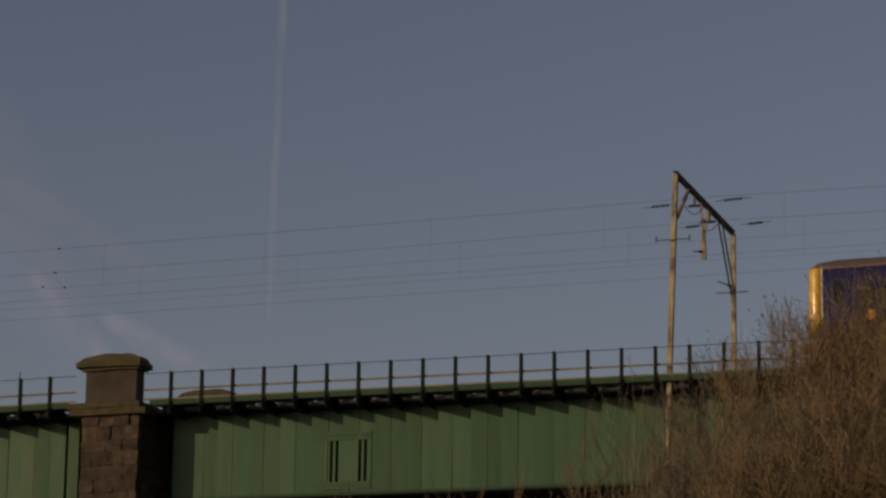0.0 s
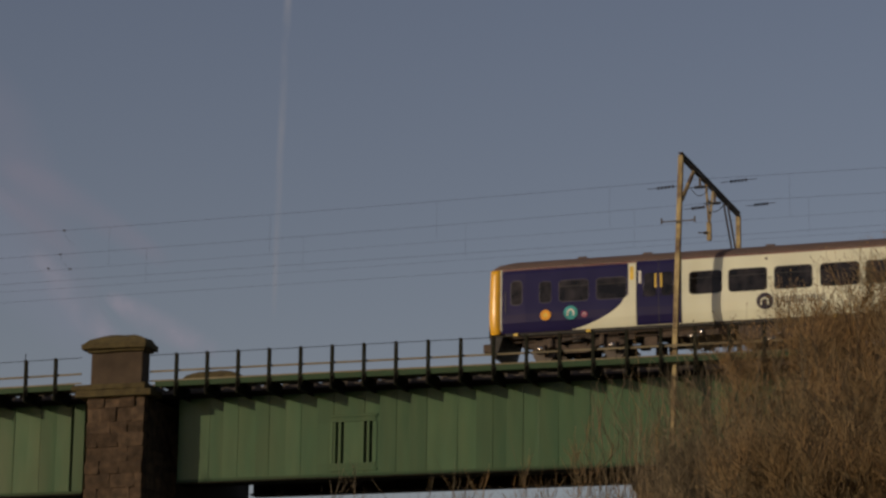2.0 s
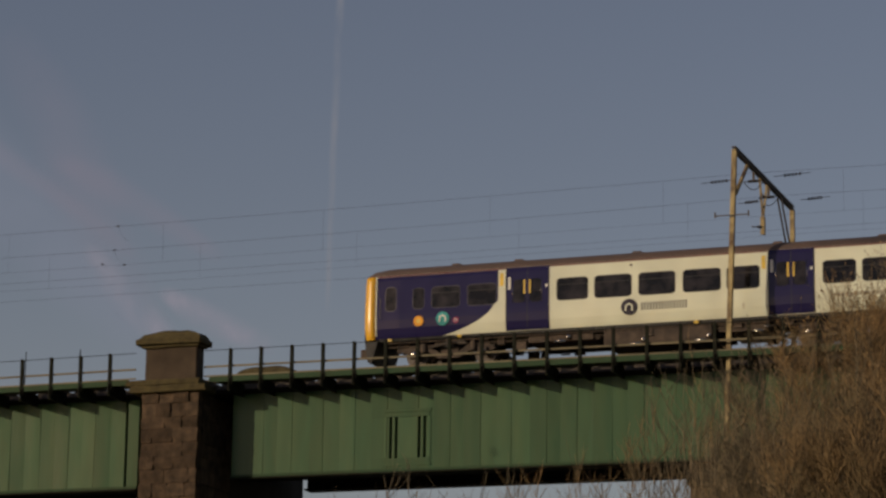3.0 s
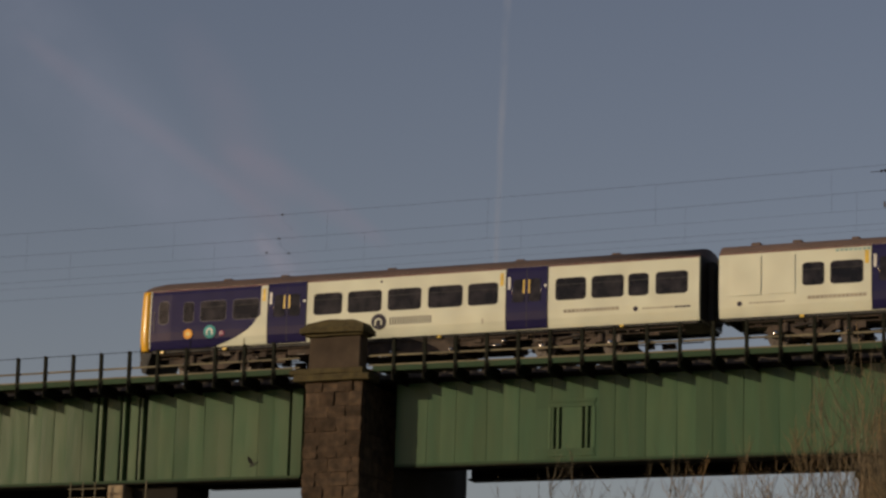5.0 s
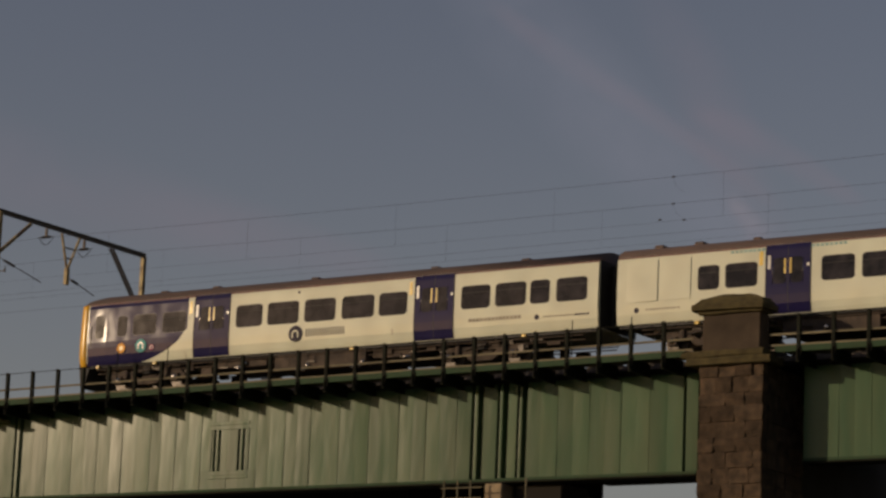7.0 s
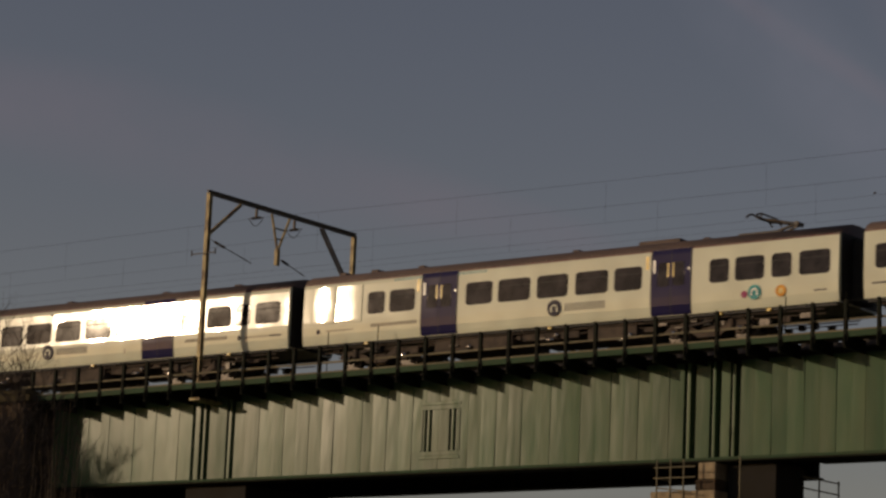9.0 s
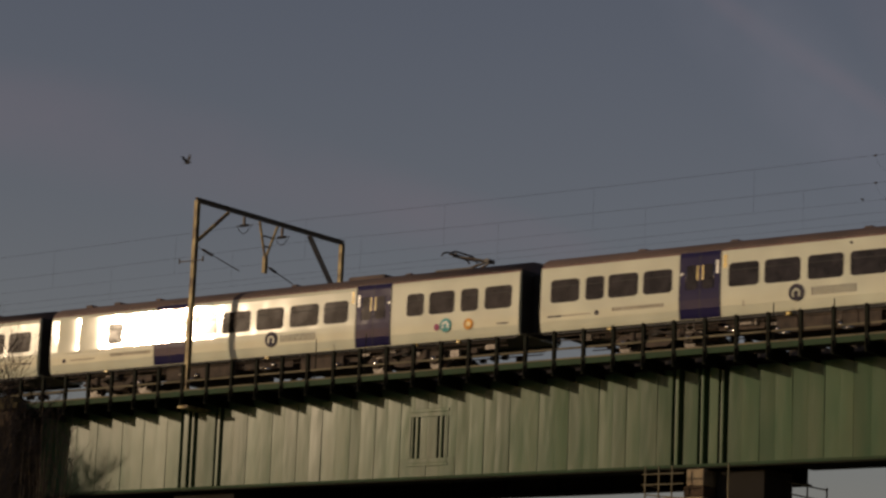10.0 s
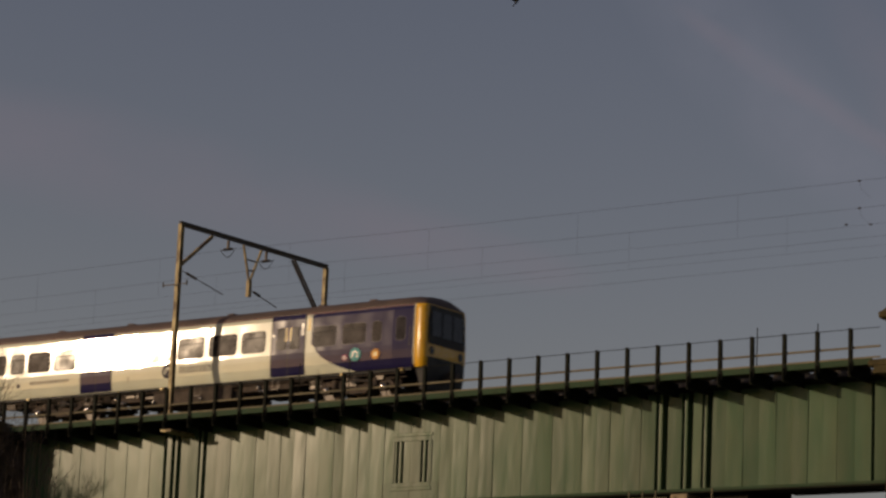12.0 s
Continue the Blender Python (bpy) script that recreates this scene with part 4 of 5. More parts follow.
def underframe(car, boxes):
    for a, b, z, w in boxes:
        bx = car_part("equipment_case", box(a, b, -w, w, z, -0.02, 0.02), BROWN_DIRT, car, "dusty brown equipment case")
        n = max(1, int((b - a) / 0.7))
        for i in range(n):
            c = a + (b - a) * (i + 0.5) / n
            for s in (-1, 1):
                y = s * (w + 0.008)
                if i % 3 == 1:
                    # polished rod and dome added only to sparkle along the underframe
                    car_part("air_reservoir", rod((c - 0.2, s * (w + 0.07), z - 0.02), (c + 0.2, s * (w + 0.07), z - 0.02), 0.06, 10), BRIGHT_STEEL, bx, "small polished rod added for a sun glint", True)
                    drum = bmesh.new()
                    bmesh.ops.create_uvsphere(drum, u_segments=14, v_segments=10, radius=1,
                                              matrix=Matrix.Translation((c + 0.30, s * (w + 0.06), z + 0.12)) @ Matrix.Diagonal((0.09, 0.07, 0.09, 1)))
                    car_part("filter_bowl", drum, BRIGHT_STEEL, bx, "small polished dome added for a sun glint", True)
                car_part("case_door", box(c - 0.26, c + 0.26, min(y, y - s * 0.02), max(y, y - s * 0.02), z + 0.08, -0.10, 0.006), BROWN_DIRT, bx)


def clutter(car, length, seed):
    """Pipes, junction boxes and valves crowded along the underframe."""
    rnd = random.Random(seed)
    for s in (-1, 1):
        u = 1.2
        while u < length - 1.4:
            w, h = rnd.uniform(0.12, 0.55), rnd.uniform(0.10, 0.34)
            top = rnd.uniform(-0.34, -0.06)
            y = s * rnd.uniform(0.98, 1.20)
            a, b = sorted((y, y - s * 0.18))
            car_part("junction_box", box(u, u + w, a, b, top - h, top, 0.015), BROWN_DIRT if rnd.random() < 0.7 else STEEL, car)
            u += w + rnd.uniform(0.05, 0.45)
        for z, y in ((-0.17, 1.24), (-0.30, 1.10)):
            car_part("brake_pipe", rod((0.9, s * y, z), (length - 0.6, s * y, z), 0.022, 6), BROWN_DIRT, car)
        for u in (length * 0.30, length * 0.47, length * 0.72):
            car_part("footstep", box(u, u + 0.34, s * 1.27 - 0.05, s * 1.27 + 0.05, -0.44, -0.41), STEEL, car)
            for d in (0.02, 0.30):
                car_part("step_hanger", rod((u + d, s * 1.27, -0.42), (u + d, s * 1.27, 0.0), 0.014, 5), STEEL, car)


def driving_car(label, flip):
    car = thing("train_car", (0, 0, 0), label, "train car", "cars of the train")
    ORG[car.name] = Vector((0, 0, 0))
    L = 22.25
    # body
    car_part("body", loft([0.45, 1.4, 4, 8, 12, 16, 20, L], True, lambda u: section(u, 1.0)), CREAM, car, "glossy cream painted body side")
    def nose(u):
        k = {0.0: 0.90, 0.06: 0.955, 0.2: 0.985, 0.45: 1.0}[u]
        pts = []
        for z, w in PROFILE:
            rake = 0.04 * max(0.0, (z - 0.9) / 1.4) ** 1.3 * (1 - u / 0.45)
            low = 0.05 * max(0.0, (0.3 - z) / 0.3) * (1 - u / 0.45)
            pts.append((u + rake + low, -w * k, z))
        return pts + [(p[0], -p[1], p[2]) for p in reversed(pts)]
    car_part("cab_front", loft([0.0, 0.06, 0.2, 0.45], True, nose), YELLOW, car, "bright yellow cab front", True, 0.9)
    scr = car_part("windscreen_surround", prism([(-1.19, 0.86), (1.19, 0.86), (1.21, 1.1), (1.18, 1.7), (1.10, 2.27), (-1.10, 2.27), (-1.18, 1.7), (-1.21, 1.1)], 0, -0.02, 0.02), RUBBER, car, "black cab front panel")
    for v in scr.data.vertices:
        v.co.x += 0.04 * max(0.0, (v.co.z - 0.9) / 1.4) ** 1.3
    for y0, y1 in ((-1.02, -0.40), (-0.30, 0.30), (0.40, 1.02)):
        w = car_part("windscreen", prism([(y0, 1.15), (y1, 1.15), (y1, 2.08), (y0, 2.08)], 0, -0.04, -0.015), GLASS, scr, "dark cab windscreen")
        for v in w.data.vertices:
            v.co.x += 0.04 * max(0.0, (v.co.z - 0.9) / 1.4) ** 1.3
    for s in (-1, 1):
        lamp = car_part("headlight", rod((-0.03, s * 0.95, 0.62), (0.05, s * 0.95, 0.62), 0.12, 14), GLASS, car)
        car_part("lamp_bezel", rod((-0.015, s * 0.95, 0.62), (0.04, s * 0.95, 0.62), 0.16, 14), RUBBER, lamp)
        car_part("cab_edge_strip", side_sheet(0.46, 0.50, 0.1, 2.25, s, 0.004, 0.02), CREAM, car)
    bm = box(-0.55, -0.1, -0.18, 0.18, -0.42, -0.10, 0.04)
    box(-0.35, 0.3, -0.12, 0.12, -0.38, -0.2, 0.0, bm)
    car_part("coupler", bm, BROWN_DIRT, car)
    bm = prism([(-0.02, -0.02), (0.1, -0.78), (0.25, -0.82), (0.5, -0.02)], 1, -1.2, 1.2)
    car_part("snow_plough", bm, RUBBER, car, "dark obstacle deflector under the cab")
    car_part("valance", box(-0.025, 0.03, -1.19, 1.19, -0.02, 0.40, 0.01), RUBBER, car, "black lower valance of the cab front")
    # roof
    def roof_at(u):
        if u == 0.10:
            return roof_section(0.03, 0.90, 0.25)
        if u == 0.35:
            return roof_section(0.28, 0.985, 0.80)
        return roof_section(u, 1.0, 1.0)
    car_part("roof", loft([0.10, 0.35, 0.9, 1.4, 8, 16, L], True, roof_at), ROOF, car, "brown-dusted curved roof", True)
    for s in (-1, 1):
        car_part("cantrail_band", side_sheet(0.5, 1.4, 2.255, 2.305, s, 0.006, 0.02, 1), MAROON, car)
        car_part("cantrail_band", side_sheet(1.4, L, 2.255, 2.305, s, 0.006, 0.02, 1), MAROON, car, "thin maroon cantrail band")
    # navy cab livery with its sweeping lower edge
    def sweep(z):
        f = min(max((z - 0.0) / 1.12, 0.0), 1.0)
        return 3.05 + 1.95 * (1 - (1 - f) ** 1.9) ** 0.85
    for s in (-1, 1):
        car_part("navy_cab_side", side_sheet(0.451, 1.4, 0.0, 2.25, s, 0.003, 0.02, 8), NAVY, car, "navy cab side")
        car_part("navy_cab_side", side_sheet(1.4, lambda z: sweep(z) if z < 1.12 else 5.14, 0.0, 2.25, s, 0.003, 0.02, 24), NAVY, car, "navy cab side with a curved sweep")
        cw = window(car, 0.86, 1.26, s, 1.0, 1.86, False, ALUMINIUM)
        car_part("cab_door_frame", side_sheet(0.74, 0.78, 0.1, 2.1, s, 0.006, 0.02), NAVY, cw)
        car_part("cab_handrail", side_sheet(0.64, 0.66, 0.75, 1.5, s, 0.03, 0.02, 2), ALUMINIUM, cw)
        window(car, 1.92, 2.33, s, 1.02, 1.77, False, ALUMINIUM)
        for a, b in ((2.64, 3.69), (4.0, 5.06)):
            window(car, a, b, s, frame_mat=ALUMINIUM)
        for a, b in ((7.35, 8.45), (8.74, 10.04), (10.35, 11.62), (11.95, 13.25), (13.52, 14.63), (16.9, 18.0), (18.27, 19.42), (19.65, 20.35), (20.67, 21.8)):
            window(car, a, b, s)
        for a, b in ((5.44, 7.03), (14.97, 16.57)):
            door(car, a, b, s)
        o = car_part("roundel", disc(2.14, 0.56, 0.19, s, 0.03), ORANGE, car, "orange roundel")
        car_part("roundel_mark", disc(2.14, 0.56, 0.09, s, 0.034), SAFETY, o)
        o = car_part("roundel", disc(3.06, 0.60, 0.25, s, 0.03), TEAL, car, "teal roundel with white arch")
        car_part("arch_mark", arch(3.06, 0.59, 0.11, s, 0.042), WHITE, o)
        o = car_part("roundel", disc(3.55, 0.52, 0.11, s, 0.02), PINK, car, "small pink roundel")
        car_part("arch_mark", arch(3.55, 0.51, 0.05, s, 0.032), WHITE, o)
        em = 9.98 if s < 0 else 12.05
        o = car_part("emblem", disc(em, 0.60, 0.29, s, 0.03), INK, car, "dark round emblem")
        car_part("arch_mark", arch(em, 0.57, 0.12, s, 0.042), CREAM, o)
        lettering(car, 10.42 if s < 0 else 9.85, 0.46, s, 16, 0.28, 0.048, 0.058, INK if s < 0 else LETTER)
        lettering(car, 17.2, 0.52, s, 14, 0.12, 0.125, 0.025, FADED)
        o = car_part("emblem", disc(19.9, 0.52, 0.09, s), INK, car)
        lettering(car, 20.15, 0.49, s, 9, 0.05, 0.10, 0.03, FADED)
        lettering(car, 21.35, 0.48, s, 4, 0.06, 0.13, 0.02, INK)
        lettering(car, 14.05, 0.30, s, 1, 0.20, 0.05, 0.0, FADED)
        car_part("speaker", disc(10.05, 2.1, 0.045, s, 0.02), INK, car)
        car_part("solebar", box(0.6, L - 0.1, s * 1.28 - 0.03, s * 1.28 + 0.03, -0.10, 0.02), RUBBER, car)
        for u in (0.95, 3.6, 12.3, 19.3):
            car_part("step_lamp", box(u, u + 0.16, s * 1.33 - 0.04, s * 1.33 + 0.04, -0.12, -0.02, 0.01), SAFETY, car)
    for u in (3.0, 5.4, 9.8, 14.9, 18.6):
        car_part("roof_pod", box(u, u + 0.35, -0.35, 0.35, 2.70, 2.85, 0.03), ROOF, car)
    # inner end
    car_part("end_panel", box(L, L + 0.03, -1.25, 1.25, 0.05, 2.35, 0.01), RUBBER, car)
    car_part("gangway_bellows", box(L + 0.03, L + 0.30, -0.55, 0.55, 0.1, 2.25, 0.04), RUBBER, car, "black rubber gangway")
    for u in (3.2, 17.6):
        bogie(car, u)
    # the cab draws in towards its front
    for ob in car.children_recursive:
        if ob.name.startswith(("wheelset", "bogie", "axle", "coil", "air_", "damper")):
            continue
        for v in ob.data.vertices:
            if v.co.x < 1.4:
                k = (1.4 - v.co.x) * 0.054
                v.co.y -= math.copysign(min(k, abs(v.co.y)), v.co.y) if abs(v.co.y) > 0.9 else v.co.y * k / 1.4
    clutter(car, L, 5 if flip else 6)
    underframe(car, ((6.2, 8.6, -0.42, 1.15), (9.0, 12.9, -0.68, 1.22), (13.4, 14.9, -0.45, 1.1)))
    return car


def middle_car(label):
    car = thing("train_car", (0, 0, 0), label, "train car", "cars of the train")
    L = 22.5
    car_part("body", loft([0, 4, 8, 12, 16, 20, L], False, lambda u: section(u, 1.0)), CREAM, car, "glossy cream painted body side")
    car_part("roof", loft([0, 8, 16, L], False, lambda u: roof_section(u, 1.0, 1.0)), ROOF, car, "brown-dusted curved roof", True)
    for s in (-1, 1):
        car_part("cantrail_band", side_sheet(0.0, L, 2.255, 2.305, s, 0.006, 0.02, 1), MAROON, car, "thin maroon cantrail band")
        for a, b in ((3.04, 3.76), (4.04, 5.14), (7.47, 8.57), (8.88, 10.2), (10.55, 11.8), (12.17, 13.46), (13.78, 14.85), (17.6, 18.3), (18.6, 19.66), (20.0, 20.7), (21.05, 22.15)):
            window(car, a, b, s)
        for a, b in ((5.47, 7.06), (15.26, 16.85)):
            door(car, a, b, s)
        for a, b in ((0.35, 1.53), (1.57, 2.75)):  # two leaves that bulge a little between their hinges
            bm = side_sheet(a, b, 0.75, 2.12, s, 0.002, 0.02, 3)
            bmesh.ops.subdivide_edges(bm, edges=[e for e in bm.edges if abs(e.verts[0].co.x - e.verts[1].co.x) > 1], cuts=6)
            for v in bm.verts:
                v.co.y += s * (0.012 if a < 1 else 0.006) * (1 - ((v.co.x - (a + b) / 2) / ((b - a) / 2)) ** 2)
                v.co.y += s * (0.028 if a < 1 else 0.020) * (v.co.x - a)  # the leaves stand a little ajar
            car_part("equipment_door", bm, CREAM, car)
        o = car_part("emblem", disc(11.3, 0.60, 0.29, s, 0.03), INK, car, "dark round emblem")
        car_part("arch_mark", arch(11.3, 0.57, 0.12, s, 0.042), CREAM, o)
        lettering(car, 11.74, 0.46, s, 16, 0.27, 0.048, 0.058, LETTER)
        lettering(car, 3.2, 0.50, s, 14, 0.12, 0.125, 0.025, FADED)
        car_part("emblem", disc(0.75, 0.48, 0.09, s), INK, car)
        lettering(car, 1.1, 0.46, s, 10, 0.05, 0.10, 0.03, FADED)
        lettering(car, 4.2, 2.13, s, 26, 0.09, 0.11, 0.05, PALE_TEAL)
        o = car_part("roundel", disc(18.95, 0.50, 0.12, s, 0.02), PINK, car, "small pink roundel")
        o = car_part("roundel", disc(19.35, 0.55, 0.25, s, 0.03), TEAL, car, "teal roundel with pale arch")
        car_part("arch_mark", arch(19.35, 0.54, 0.11, s, 0.042), WHITE, o)
        o = car_part("roundel", disc(20.35, 0.52, 0.20, s, 0.03), ORANGE, car, "orange roundel")
        car_part("roundel_mark", disc(20.35, 0.52, 0.09, s, 0.034), SAFETY, o)
        lettering(car, 21.6, 0.42, s, 4, 0.05, 0.10, 0.02, INK)
        car_part("solebar", box(0.1, L - 0.1, s * 1.28 - 0.03, s * 1.28 + 0.03, -0.10, 0.02), RUBBER, car)
        for u in (2.9, 11.0, 17.9, 19.8):
            car_part("step_lamp", box(u, u + 0.16, s * 1.33 - 0.04, s * 1.33 + 0.04, -0.12, -0.02, 0.01), SAFETY, car)
    for u in (0, L):
        d = 0.03 if u else -0.03
        a, b = sorted((u, u + d))
        car_part("end_panel", box(a, b, -1.25, 1.25, 0.05, 2.35, 0.01), RUBBER, car)
        a, b = sorted((u + d, u + d * 10))
        car_part("gangway_bellows", box(a, b, -0.55, 0.55, 0.1, 2.25, 0.04), RUBBER, car, "black rubber gangway")
    # roof gear and pantograph
    for a, b, w in ((0.9, 1.25, 0.5), (2.4, 2.75, 0.5), (4.5, 4.8, 0.4), (11.3, 11.6, 0.4), (14.2, 15.9, 0.6), (16.6, 16.9, 0.3)):
        car_part("roof_pod", box(a, b, -w, w, 2.66, 2.85, 0.03), ROOF, car)
    pan = car_part("pantograph", box(18.2, 19.9, -0.6, 0.6, 2.70, 2.78, 0.02), GANTRY_DARK, car, "dark folded-arm pantograph raised to the wire")
    for y in (-0.25, 0.25):
        car_part("lower_arm", rod((19.2, y, 2.74), (20.2, y * 0.4, 3.05), 0.05, 6), GANTRY_DARK, pan)
    car_part("knee", rod((20.2, -0.2, 3.05), (20.2, 0.2, 3.05), 0.085, 8), GANTRY_DARK, pan)
    for y in (-0.1, 0.1):
        car_part("upper_arm", rod((20.2, y, 3.05), (18.85, y * 3, 3.30), 0.04, 6), GANTRY_DARK, pan)
    car_part("head_bar", rod((18.85, -0.45, 3.30), (18.85, 0.45, 3.30), 0.035, 6), GANTRY_DARK, pan)
    for u in (18.66, 19.02):
        bm = bmesh.new()
        pts = [(u, -0.86, 3.24), (u, -0.74, 3.36), (u, -0.5, 3.43), (u, 0.5, 3.43), (u, 0.74, 3.36), (u, 0.86, 3.24)]
        for a, b in zip(pts, pts[1:]):
            rod(a, b, 0.035, 6, bm)
        bow = car_part("collector_bow", bm, GANTRY_DARK, pan)
        for y in (-0.4, 0.4):
            car_part("head_spring", rod((u, y, 3.42), (18.85, y, 3.30), 0.025, 6), GANTRY_DARK, bow)
    for u in (17.3, 17.5):
        car_part("roof_insulator", rod((u, 0.3, 2.6), (u, 0.3, 2.92), 0.07, 8), PORCELAIN, car)
    for u in (3.3, 17.4):
        bogie(car, u)
    clutter(car, L, 7)
    underframe(car, ((6.0, 9.4, -0.62, 1.2), (9.8, 12.2, -0.45, 1.15), (12.6, 14.6, -0.66, 1.2)))
    return car


front_car = driving_car("leading train car, navy yellow-fronted cab and cream side", False)
mid_car = middle_car("cream middle train car with navy doors and pantograph")
rear_start = len(WHEELS)
rear_car = driving_car("trailing train car, cream side and navy yellow-ended cab", True)


# ---- bare winter trees ----
def tubes(segs, sides=3):
    """Tapered bars from (a, ra, b, rb), joined into one list of vertices and faces."""
    verts, faces = [], []
    for a, ra, b, rb in segs:
        d = (b - a)
        if d.length < 1e-6:
            continue
        z = d.normalized()
        x = z.orthogonal().normalized()
        y = z.cross(x)
        k = len(verts)
        for c, r in ((a, ra), (b, rb)):
            for i in range(sides):
                t = math.tau * i / sides
                verts.append(tuple(c + x * (r * math.cos(t)) + y * (r * math.sin(t))))
        for i in range(sides):
            j = (i + 1) % sides
            faces.append((k + i, k + j, k + sides + j, k + sides + i))
    return verts, faces


def stem(segs, sides):
    """One tapered trunk through the ends of its stretches."""
    pts = [(segs[0][0], segs[0][1])] + [(b, rb) for _, _, b, rb in segs]
    verts, faces = [], []
    for p, r in pts:
        for i in range(sides):
            t = math.tau * i / sides
            verts.append((p.x + r * math.cos(t), p.y + r * math.sin(t), p.z))
    for k in range(len(pts) - 1):
        for i in range(sides):
            j = (i + 1) % sides
            faces.append((k * sides + i, k * sides + j, (k + 1) * sides + j, (k + 1) * sides + i))
    return verts, faces


def tree(name, at, height, spread, seed, twig_mat, label, first=0.35, limbs=16, dense=1.0, group="", bark=None, girth=0.018, buds=0.0):
    """A bare tree: tapered trunk, limbs that fork, and a crown of fine twigs with an uneven outline."""
    rnd = random.Random(seed)
    root = Vector((at[0], at[1], -22.0))
    t = thing(name, root, label, "tree", group)
    trunk, limb, twig = [], [], []
    p, r = Vector((0, 0, -0.3)), girth * height
    n = 10
    spine = [p]
    for i in range(n):
        q = p + Vector((rnd.uniform(-0.25, 0.25), rnd.uniform(-0.25, 0.25), height * 0.86 / n))
        r2 = girth * height * (1 - (i + 1) / (n + 0.6))
        trunk.append((p, r, q, r2))
        spine.append(q)
        p, r = q, r2

    def grow(p, d, length, r, depth):
        if depth == 0:
            for _ in range(int(rnd.randint(5, 8) * dense)):
                s = p + d * (length * rnd.uniform(0.0, 1.0))
                e = (d * 0.4 + Vector((rnd.gauss(0, 0.5), rnd.gauss(0, 0.5), rnd.uniform(0.1, 1.3)))).normalized()
                l1 = rnd.uniform(0.2, 0.6)
                m = s + e * l1
                e2 = (e + Vector((rnd.gauss(0, 0.3), rnd.gauss(0, 0.3), rnd.uniform(-0.1, 0.5)))).normalized()
                twig.append((s, 0.007, m, 0.005))
                tip = m + e2 * rnd.uniform(0.2, 0.5)
                twig.append((m, 0.005, tip, 0.002))
                if rnd.random() < buds:
                    twig.append((tip, 0.012, tip + e2 * 0.06, 0.010))
            return
        k = 3
        q = p
        dd = d
        for i in range(k):
            dd = (dd + Vector((rnd.gauss(0, 0.2), rnd.gauss(0, 0.2), rnd.uniform(-0.05, 0.25)))).normalized()
            q2 = q + dd * (length / k)
            (limb if depth > 1 else twig).append((q, max(r * (1 - 0.25 * i), 0.008), q2, max(r * (0.75 - 0.25 * i + 0.08), 0.007)))
            for _ in range(2 if depth > 1 else 1):
                side = (dd * 0.6 + Vector((rnd.gauss(0, 0.7), rnd.gauss(0, 0.7), rnd.uniform(-0.3, 0.6)))).normalized()
                grow(q2, side, length * rnd.uniform(0.45, 0.65), r * 0.5, depth - 1)
            q = q2
        grow(q, dd, length * 0.6, r * 0.5, depth - 1)

    for i in range(limbs):
        f = first + (1 - first) * (i + rnd.random()) / limbs
        k = min(int(f * n), n - 1)
        s = spine[k].lerp(spine[k + 1], f * n - k)
        a = i * 2.4 + rnd.uniform(-0.4, 0.4)
        d = Vector((math.cos(a), math.sin(a), rnd.uniform(0.5, 1.2) + 0.6 * f)).normalized()
        grow(s, d, spread * (1.15 - 0.6 * f) * rnd.uniform(0.75, 1.1), 0.0032 * height * (1.2 - f), 2)
    for nm, segs, mat, sides in (("trunk", trunk, bark or BARK, 10), ("limb_work", limb, bark or BARK, 5), ("twig_mass", twig, twig_mat, 3)):
        v, fc = tubes(segs, sides) if nm != "trunk" else stem(segs, sides)
        me = bpy.data.meshes.new(nm)
        me.from_pydata(v, [], fc)
        me.materials.append(mat)
        ob = new(nm, me)
        ob.parent = t
        if nm != "trunk":
            ob["kind"] = "stuff"
    return t


def by_bearing(az, dist, x=0.0, y=-96.9):
    a = radians(az)
    return (x + dist * math.sin(a), y + dist * math.cos(a))


